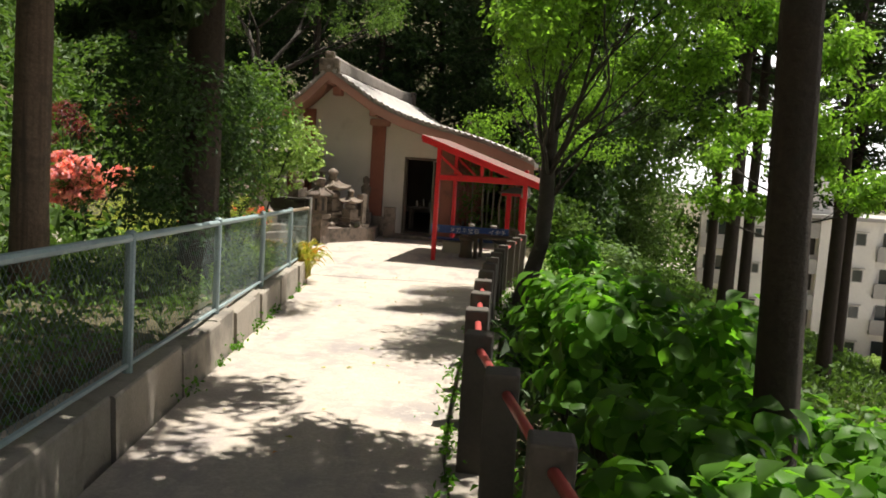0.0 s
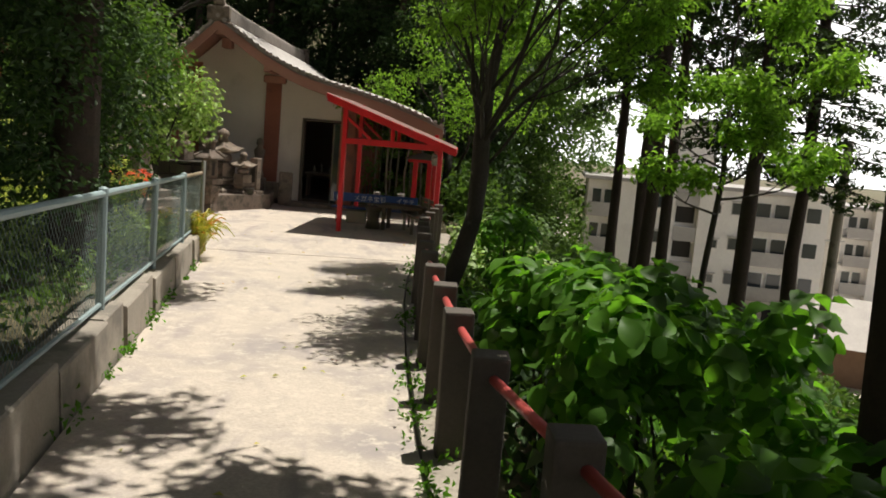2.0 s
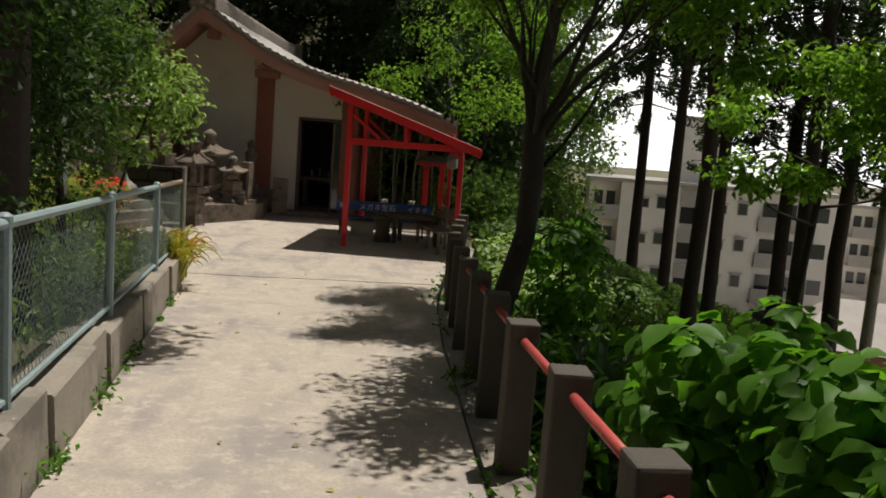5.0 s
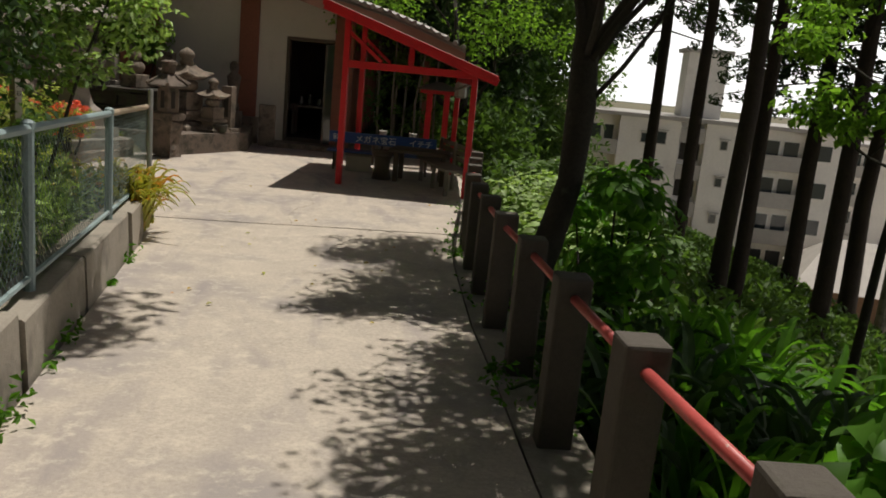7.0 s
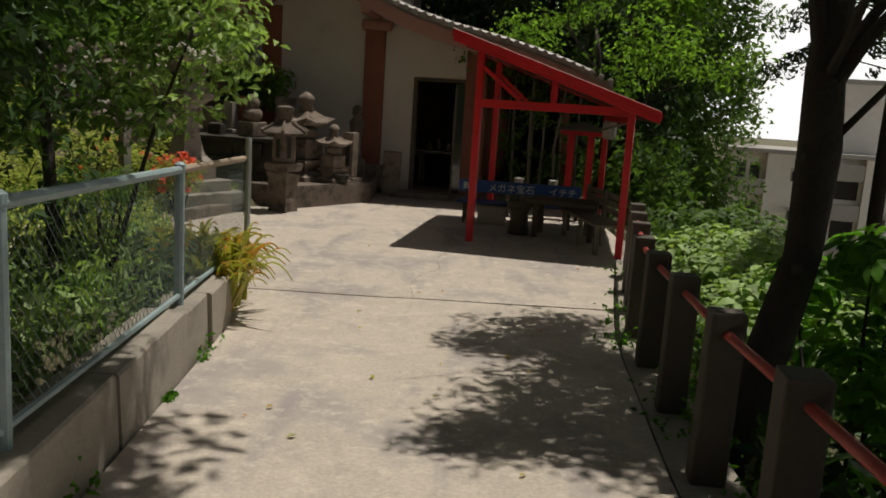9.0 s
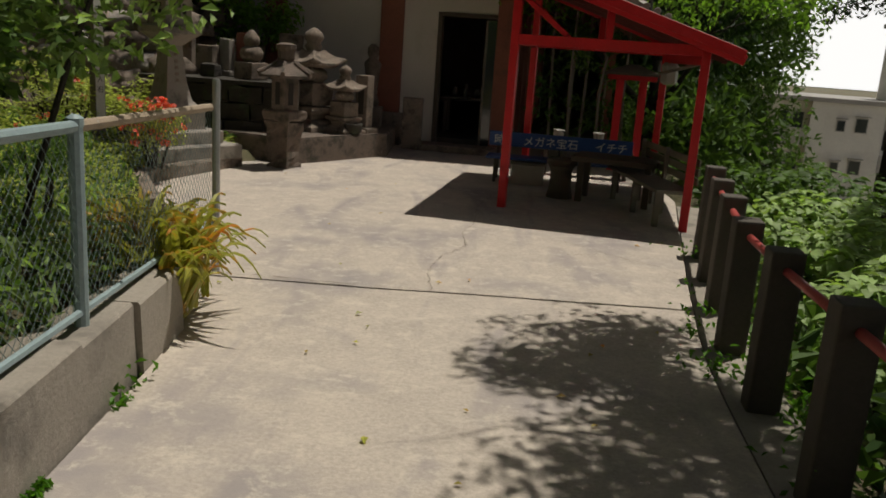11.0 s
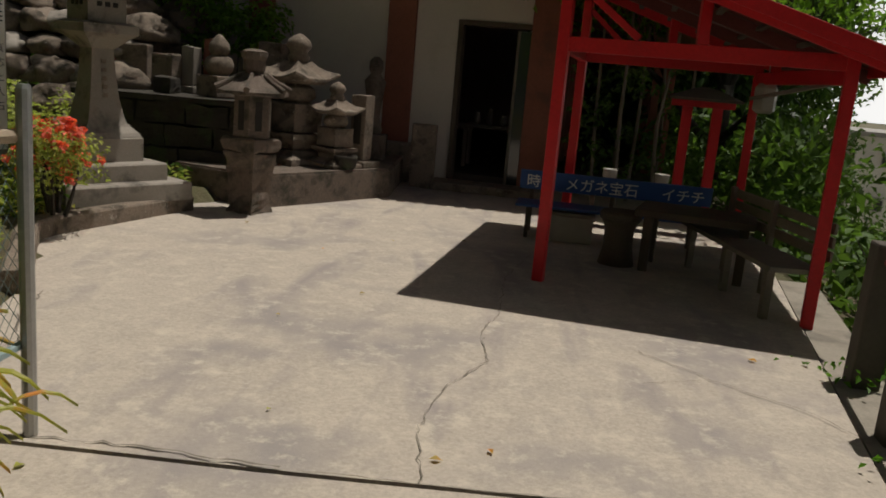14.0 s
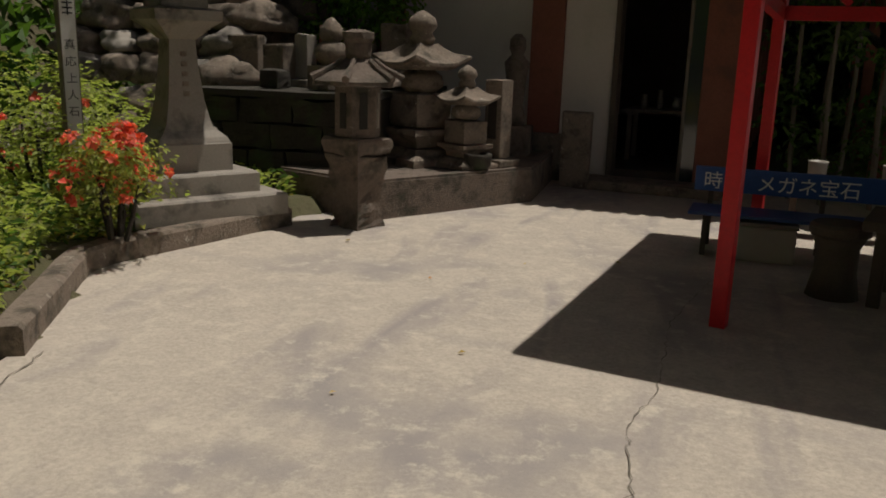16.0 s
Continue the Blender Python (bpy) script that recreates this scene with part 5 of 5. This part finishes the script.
bush("pink_azalea", "pink flowering azalea at the foot of the wooded bank", clump(-6.7, -5.8, 13.6, 14.8, 0.75, 1.6, 26, 10), 0.26, 60, 0.06, M_LEAF_MID, 10, flowers=(M_AZAP, 420, 0.10))
bush("red_leaf_bush", "maroon-leaved shrub on the wooded bank", clump(-7.6, -6.6, 15.0, 16.5, 1.9, 2.6, 16, 11), 0.26, 60, 0.08, M_LEAF_RED, 11)
bush("red_leaf_bush", "maroon-leaved shrub on the wooded bank", clump(-6.6, -6.0, 16.3, 17.3, 2.3, 2.9, 12, 12), 0.22, 60, 0.08, M_LEAF_RED, 12)
bush("terrace_shrub", "sunlit leafy shrub behind the gravestones", clump(-4.5, -3.3, 20.8, 21.6, 1.35, 2.1, 40, 14), 0.25, 50, 0.09, M_LEAF_BRIGHT, 14)
bush("terrace_shrub", "sunlit leafy shrub behind the gravestones", clump(-6.0, -4.0, 20.9, 22.0, 1.8, 2.9, 44, 13), 0.3, 60, 0.10, M_LEAF_BRIGHT, 13)
for i, (x, y, z) in enumerate(((-5.1, 17.7, 0.65), (-5.6, 18.6, 0.9), (-5.7, 16.6, 0.5), (-6.3, 17.3, 1.3), (-4.85, 18.5, 0.7))):
    bush("clipped_shrub", "light green garden shrub in the bed", clump(x - 0.4, x + 0.4, y - 0.4, y + 0.4, 0.35, z + 0.25, 18, 90 + i), 0.22, 60, 0.06, M_LEAF_SUN, 90 + i, up=0.8, flowers=(M_AZA, 12, 0.05) if i in (0, 3) else None)


def sapling(x, y, h, seed):
    """A thin bare-stemmed sapling with loose leaves."""
    rng = random.Random(seed)
    root = thing("sapling", "thin pale-stemmed sapling in the shade beside the temple", "tree", pose(x, y, max(0.0, terrain(x, y))), "saplings beside the temple")
    part("trunk", tube(bmesh.new(), [(0, 0, -0.1), (rng.uniform(-0.06, 0.06), 0, h * 0.5), (rng.uniform(-0.12, 0.12), 0, h)], [0.026, 0.022, 0.015], 6), M_WOODG, root)
    cs = [(rng.uniform(-0.4, 0.4), rng.uniform(-0.3, 0.3), rng.uniform(0.2, h)) for _ in range(9)]
    part("crown", leaf_mesh("crown", cloud(cs, 0.2, 26, seed, 0.7), 0.09, M_LEAF_MID, seed, 0.4, 0.5), M_LEAF_MID, root)


for i, (x, y, h) in enumerate(((0.75, 21.2, 2.2), (1.0, 20.9, 2.3), (1.22, 21.4, 2.2), (1.42, 20.8, 2.1), (1.6, 21.6, 2.2), (1.15, 22.2, 2.3), (1.85, 21.1, 2.0))):
    sapling(x, y, h, 200 + i)


def strap_leaf(length, lean, wide, mat, seed):
    """One arching strap leaf, rising and then hanging over."""
    rng = random.Random(seed)
    verts, faces = [], []
    side = rng.uniform(-0.12, 0.12)
    for i in range(9):
        t = i / 8
        p = Vector((length * lean * t, side * t * t * length, length * (1.3 * t - (0.45 + 0.95 * lean) * t * t)))
        w = wide * (0.75 + 0.25 * math.sin(t * 3.1)) * (1 - t ** 4) * 0.5
        verts += [p + Vector((0, -w, 0)), p + Vector((0, 0, -wide * 0.28)), p + Vector((0, w, 0))]
    for i in range(8):
        a = 3 * i
        faces += [(a, a + 1, a + 4, a + 3), (a + 1, a + 2, a + 5, a + 4)]
    return quick_mesh("leaf", verts, faces, mat)


def strap_plant(name, label, x, y, z, n, length, mat, seed, wide=0.022, category="plant", spread=0.85, base=0.14):
    """A tuft of arching strap leaves, each leaf a part."""
    rng = random.Random(seed)
    kinds = [strap_leaf(length * rng.uniform(0.6, 1.15), rng.uniform(0.2, spread), wide * rng.uniform(0.8, 1.2), mat, seed * 50 + i) for i in range(12)]
    root = thing(name, label, category, pose(x, y, z))
    for _ in range(n):
        part("leaf", rng.choice(kinds), mat, root, at=pose(rng.uniform(-base, base), rng.uniform(-base, base), 0, rng.uniform(-12, 12), rng.uniform(-10, 10), rng.uniform(0, 360)))


strap_plant("daylily_clump", "daylily clump with long arching yellowing leaves by the fence", -2.22, 12.62, 0.10, 240, 0.95, M_LEAF_YEL, 3, 0.036, spread=0.56, base=0.2)
strap_plant("daylily_clump", "daylily clump with long arching yellowing leaves by the fence", -2.46, 13.12, 0.10, 120, 0.74, M_LEAF_YEL, 4, 0.04, spread=0.6, base=0.2)
for i, (x, y, L) in enumerate(((1.15, 8.6, 0.8), (1.4, 9.3, 0.85), (1.8, 8.9, 0.9), (1.75, 9.9, 0.85), (2.2, 9.6, 0.9), (1.1, 7.7, 0.75), (1.7, 8.1, 0.85), (2.3, 8.3, 0.9), (2.6, 10.4, 0.9), (1.5, 7.2, 0.8), (2.2, 7.4, 0.85), (2.9, 9.2, 0.9))):
    strap_plant("fern_clump", "dark green clump of arching leaves behind the posts", x, y, terrain(x, y), 60, L * 1.5, M_LEAF_HYD if i % 3 else M_LEAF_DARK, 20 + i, 0.07, base=0.22)


def cover(name, label, n, area, size, mat, seed, lift=0.25, up=0.5, slim=0.5):
    """Low leaves scattered over the ground inside an area (x0, x1, y0, y1)."""
    rng = np.random.default_rng(seed)
    x = rng.uniform(area[0], area[1], n) + rng.normal(size=n) * 0.5
    y = rng.uniform(area[2], area[3], n) + rng.normal(size=n) * 0.7
    pts = []
    for a, b in zip(x, y):
        if name == "bank_ivy" and a > -7.4 and 12.6 < b < 19.4:
            continue
        if b > 12.4 and bed_x(b) - 0.16 < a < rail_x(b) + 0.2:
            continue
        if b <= 12.4 and fence_x(b) - 0.12 < a < rail_x(b) + 0.22:
            continue
        pts.append((a, b, terrain(a, b) + lift * rng.random() ** 1.5))
    ob = part(name, leaf_mesh(name, pts, size, mat, seed, up, slim), mat)
    return tagged(ob, label, "plants", kind="stuff")


# Undergrowth colours carry sun and shade: bright, mid and dark leaf copies.
cover("undergrowth", "low mixed green undergrowth on the slope", 26000, (0.6, 14, 11, 30), 0.17, M_LEAF_MID, 71, 0.55, 0.3)
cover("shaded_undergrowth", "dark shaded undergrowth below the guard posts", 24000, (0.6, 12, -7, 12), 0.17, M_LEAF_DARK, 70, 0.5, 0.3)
cover("garden_weeds", "low weeds and ground cover behind the fence", 26000, (-5.8, -1.9, -5, 18.5), 0.09, M_LEAF_MID, 72, 0.22, 0.4, 0.35)
cover("sunny_grass", "bright sunlit grass and low leaves on the slope", 17000, (2.0, 6.2, 0.5, 9.2), 0.14, M_LEAF_BRIGHT, 74, 0.35, 0.4, 0.3)
cover("garden_grass", "sunlit grass and small plants behind the fence", 5000, (-3.6, -1.9, 8.5, 14.5), 0.11, M_LEAF_PALE, 75, 0.30, 0.3, 0.25)
cover("bed_grass", "sunlit grass and moss in the garden bed", 32000, (-7.8, -3.0, 13.4, 18.9), 0.075, M_LEAF_SUN, 77, 0.2, 0.85, 0.3)
cover("bed_litter", "dry fallen leaves on the garden bed", 3500, (-6.5, -3.0, 13.5, 18.8), 0.06, M_LEAF_YEL, 76, 0.03, 0.85, 0.6)
cover("bank_ivy", "thick leafy creepers covering the wooded bank", 60000, (-18, -5.2, 2, 33), 0.24, M_LEAF_MID, 73, 0.5, 0.3)


def forest():
    """The wood behind the hall, its leaf colour darkened for shade."""
    rng = random.Random(77)
    cs = []
    for _ in range(1150):
        x = rng.uniform(-16, 7)
        y = rng.uniform(31.5, 38)
        cs.append((x, y, rng.uniform(0.5, 15)))
    for _ in range(160):
        cs.append((rng.uniform(3.0, 5.5), rng.uniform(27, 33), rng.uniform(-0.5, 4.5)))
    pts = cloud(cs, 1.0, 90, 78, 0.7)
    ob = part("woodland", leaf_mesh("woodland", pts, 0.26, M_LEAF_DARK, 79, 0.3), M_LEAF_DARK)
    tagged(ob, "dark shaded woodland behind the temple", "woodland", kind="stuff")
    far = [(rng.uniform(2, 23.5), rng.uniform(68, 76), rng.uniform(-12, 9.5)) for _ in range(420)]
    ob = part("far_woodland", leaf_mesh("far_woodland", cloud(far, 1.7, 60, 83, 0.75), 0.5, M_LEAF_MID, 84, 0.4), M_LEAF_MID)
    tagged(ob, "wooded green hillside beside the apartment block", "woodland", kind="stuff")
    cs = [(rng.uniform(3.5, 8.0), rng.uniform(33, 38), rng.uniform(-2.5, 7.0)) for _ in range(330)]
    cs += [(rng.uniform(7.0, 9.6), rng.uniform(33, 38), rng.uniform(-2.5, 8.0)) for _ in range(170)]
    cs += [(rng.uniform(2.6, 3.5), rng.uniform(20.5, 26), rng.uniform(-1.0, 0.9)) for _ in range(50)]
    ob = part("sunlit_woodland", leaf_mesh("sunlit_woodland", cloud(cs, 0.85, 80, 81, 0.7), 0.2, M_LEAF_MID, 82, 0.4), M_LEAF_MID)
    tagged(ob, "sunlit green woodland edge beyond the shelter", "woodland", kind="stuff")
    # Leaves added out of view, behind and to the right, to block horizon light.
    cs = [(rng.uniform(-13, 13), rng.uniform(-13, -8.5), rng.uniform(-2, 11)) for _ in range(420)]
    for _ in range(330):
        w, q = math.radians(rng.uniform(-60, 8)), rng.uniform(14.5, 18)
        cs.append((q * math.cos(w), q * math.sin(w), rng.uniform(-6, 9)))
    ob = part("unseen_woodland", leaf_mesh("unseen_woodland", cloud(cs, 1.1, 70, 85, 0.8), 0.3, M_LEAF_DARK, 86, 0.3), M_LEAF_DARK)
    tagged(ob, "unseen dark woodland added behind the path to block light", "woodland", kind="stuff")
    for i in range(8):
        x, y = -12 + 2.3 * i, 31.5 + 1.5 * (i % 3)
        o = copy_thing((c1, c2)[i % 2], pose(x, y, max(0, terrain(x, y)), 0, 0, 31 * i))
        o["label"] = "tall cedar in the dark wood behind the temple"
        o["group"] = "cedars behind the temple"


forest()


def edge_weeds():
    """Small weeds rooted in the gap between path and posts and along the wall foot."""
    rng = np.random.default_rng(5)
    pts = []
    for _ in range(95):
        y = rng.uniform(1.5, 15.2)
        side = rng.random()
        c = (rail_x(y) - 0.14 if side < 0.35 else rail_x(y) + 0.12) if side < 0.85 else -1.60 - 0.05 * (y - 4.0) + 0.02
        if side >= 0.85 and y > 12.3:
            continue
        k = rng.integers(5, 30)
        r = rng.uniform(0.02, 0.10)
        for _ in range(k):
            pts.append((c + rng.normal() * r * (0.4 if side >= 0.85 else 1), y + rng.normal() * r * 1.5, gz(y) + abs(rng.normal()) * r * 0.8))
    ob = part("edge_weeds", leaf_mesh("edge_weeds", pts, 0.05, M_LEAF_HYD, 6, 0.4, 0.5), M_LEAF_HYD)
    tagged(ob, "small weeds along the edges of the path", "weeds", kind="stuff")
    pts = []
    for _ in range(40):
        y = rng.uniform(3, 18)
        x = rng.uniform(-1.5, rail_x(y) - 0.3) if y < 13 else rng.uniform(-2.8, 1.0)
        pts.append((x, y, gz(y) + 0.012))
    ob = part("fallen_leaves", leaf_mesh("fallen_leaves", pts, 0.045, M_LEAF_YEL, 8, 0.92, 0.6, 0.1), M_LEAF_YEL)
    tagged(ob, "scattered dry fallen leaves on the concrete", "leaves", kind="stuff")


edge_weeds()


def gravel_patch():
    v, f = [], []
    n = 14
    for j in range(n + 1):
        for i in range(n + 1):
            a, b = i / n * 2 - 1, j / n * 2 - 1
            k = 1 + 0.15 * noise.noise((a * 2, b * 2, 0))
            x, y = -5.0 + 1.15 * a * k * math.sqrt(1 - b * b / 2), 13.0 + 1.7 * b * k * math.sqrt(1 - a * a / 2)
            v.append((x, y, terrain(x, y) + 0.07))
    f = [(j * (n + 1) + i, j * (n + 1) + i + 1, (j + 1) * (n + 1) + i + 1, (j + 1) * (n + 1) + i) for j in range(n) for i in range(n)]
    structure(part("gravel_path", quick_mesh("gravel_path", v, f, M_LOT, True), M_LOT), "pale sunlit gravel path behind the fence", "path")


gravel_patch()

# ---- beyond the slope ----


def haze():
    """The bright summer haze along the whole horizon."""
    m = bpy.data.materials.new("horizon_haze")
    m.use_nodes = True
    n = m.node_tree.nodes
    n.clear()
    e = n.new("ShaderNodeEmission")
    e.inputs[0].default_value, e.inputs[1].default_value = (1.0, 0.99, 0.965, 1), 1.5
    o = n.new("ShaderNodeOutputMaterial")
    m.node_tree.links.new(e.outputs[0], o.inputs[0])
    v, f = [], []
    for i in range(64):
        w = 2 * math.pi * i / 64
        for z in (-60, 240):
            v.append((900 * math.cos(w), 900 * math.sin(w), z))
        j = (i + 1) % 64
        f.append((2 * i, 2 * i + 1, 2 * j + 1, 2 * j))
    structure(part("backdrop", quick_mesh("backdrop", v, f, m), m), "bright white summer haze along the horizon", "sky")


haze()


def apartment(x, y, turn, length, height, label, tower=True):
    """An apartment block: pale walls, stair recess, grey balconies and small dark windows, storey by storey."""
    base = -11.3
    H, S = height, 2.7
    root = thing("apartment_building", label, "apartment building", pose(x, y, base, 0, 0, turn))
    k = length / 18.1
    for a, b, d in ((0.0, 2.3, 0.9), (2.3, 6.7, 0.0), (6.7, 8.5, 0.7), (8.5, 12.4, 0.0), (12.4, 15.8, 0.9), (15.8, 18.1, 0.25)):
        part("wall", boxed(a * k, b * k, d, 9, 0, H), M_BLD, root)
    roof = part("roof", boxed(-0.4, length + 0.4, -0.5, 9.4, H + 0.01, H + 0.30, 0.03), M_BLDD, root)
    if tower:
        part("roof_house", boxed(6.8, 9.7, 2, 5, H + 0.31, H + 5.0, 0.03), M_BLD, roof, "tall plain tower on the roof")
        part("roof_slab", boxed(6.5, 10.0, 1.7, 5.3, H + 5.01, H + 5.3, 0.03), M_BLDD, roof)
    z = H - S
    while z > -1.0:
        for a, b in ((0.05, 2.25), (12.45, 15.75)):
            bal = part("balcony", boxed(a * k, b * k, -0.25, -0.13, z - 0.15, z + 0.95, 0.02), M_BLDD, root, "grey concrete balcony front")
            part("slab", boxed(a * k, b * k, -0.128, 0.895, z - 0.15, z), M_BLDD, bal)
            for j in range(2):
                w0 = a + (b - a) * (0.12 + 0.42 * j)
                win = part("window", boxed(w0 * k, (w0 + (b - a) * 0.36) * k, 0.84, 0.895, z + 0.1, z + 2.0), M_WHITE, root)
                part("pane", boxed(w0 * k + 0.07, (w0 + (b - a) * 0.36) * k - 0.07, 0.82, 0.838, z + 0.17, z + 1.93), M_WINDOW, win)
        for a, w, h in ((3.9, 0.55, 0.75), (5.0, 0.75, 0.95), (9.6, 0.55, 0.7), (10.9, 0.75, 0.95)):
            win = part("window", boxed(a * k, (a + w) * k, -0.05, -0.005, z + 0.9, z + 0.9 + h), M_BLDD, root)
            part("pane", boxed(a * k + 0.06, (a + w) * k - 0.06, -0.06, -0.052, z + 0.96, z + 0.84 + h), M_WINDOW, win)
            part("awning", boxed(a * k - 0.08, (a + w) * k + 0.08, -0.35, -0.004, z + 0.97 + h, z + 1.03 + h), M_BLDD, win)
        part("stair_parapet", boxed(6.72 * k, 8.48 * k, 0.05, 0.17, z + 1.2, z + 2.3, 0.02), M_BLDD, root)
        # Dark sheet painting the shade at the back of the stair recess.
        part("stair_shade_sheet", boxed(6.9 * k, 8.3 * k, 0.64, 0.695, z - 0.1, z + 1.15), M_DARK, root)
        part("window", boxed(16.5 * k, 17.5 * k, 0.20, 0.245, z + 0.8, z + 1.9), M_WINDOW, root)
        z -= S


apartment(19.9, 64.0, -16, 18.1, 11.1, "grey four-storey apartment block with balconies below the slope")
apartment(49.6, 75.0, -16, 20.0, 9.8, "pale apartment block farther along the car park", False)


def shed():
    root = thing("shed", "low brown shed with a wide grey roof below the slope", "shed", pose(29.5, 49.0, -11.3, 0, 0, -28))
    part("wall", boxed(0, 16, 0, 8, 0, 2.6), M_BROWN, root)
    bm = bmesh.new()
    vs = [bm.verts.new(c) for c in ((-0.8, -0.8, 2.5), (16.8, -0.8, 2.5), (15.5, 4.0, 5.0), (1.5, 4.0, 5.0), (16.8, 8.8, 2.5), (-0.8, 8.8, 2.5))]
    for f in ((0, 1, 2, 3), (3, 2, 4, 5), (0, 3, 5), (1, 4, 2), (0, 5, 4, 1)):
        bm.faces.new([vs[i] for i in f])
    part("roof", bm, M_ROOFB, root)


shed()


def car(x, y, turn):
    root = thing("parked_car", "small dark blue parked car on the car park", "car", pose(x, y, -11.3, 0, 0, turn))
    b = boxed(-1.9, 1.9, -0.8, 0.8, 0.25, 0.85, 0.12)
    part("body", b, M_CARP, root)
    part("cabin", boxed(-1.2, 1.1, -0.7, 0.7, 0.86, 1.42, 0.18), M_WINDOW, root)
    for sx in (-1.2, 1.2):
        for sy in (-0.82, 0.82):
            w = part("wheel", lathe(bmesh.new(), [(0.22, -0.09), (0.31, -0.08), (0.31, 0.08), (0.22, 0.09)], 16), M_RUBBER, root, at=pose(sx, sy, 0.31, 90, 0, 0))
            part("rim", lathe(bmesh.new(), [(0.19, -0.1), (0.19, 0.1)], 12), M_METAL, w)


car(29.3, 58.0, 70)


def pole():
    x, y = 14.0, 23.0
    root = thing("utility_pole", "grey concrete utility pole beside the slope", "utility pole", pose(x, y, terrain(x, y)))
    part("post", lathe(bmesh.new(), [(0.17, -1), (0.12, 7.4), (0.11, 7.45)], 12), M_STONEL, root)
    for z in (4.6, 5.6, 6.8):
        part("step_bolt", boxed(-0.3, 0.3, -0.015, 0.015, z, z + 0.03), M_METAL, root)


pole()
rng_far = random.Random(3)
for i in range(12):
    x, y = 22 + 2.6 * i, 57 - 0.6 * i + rng_far.uniform(-2, 1)
    k = rng_far.uniform(0.9, 1.6)
    rootb = thing("garden_tree", "rounded green tree beside the car park", "tree", pose(x, y, -11.3), "trees beside the car park")
    part("trunk", tube(bmesh.new(), [(0, 0, 0), (0.05, 0, k)], [0.12, 0.08], 6), M_BARKD, rootb)
    part("crown", leaf_mesh("crown", cloud([(rng_far.uniform(-0.7, 0.7) * k, rng_far.uniform(-0.7, 0.7) * k, k * rng_far.uniform(0.9, 1.9)) for _ in range(14)], 0.55 * k, 60, i, 0.8), 0.22, M_LEAF_PALE if i % 2 else M_LEAF_MID, i), M_LEAF_PALE, rootb)
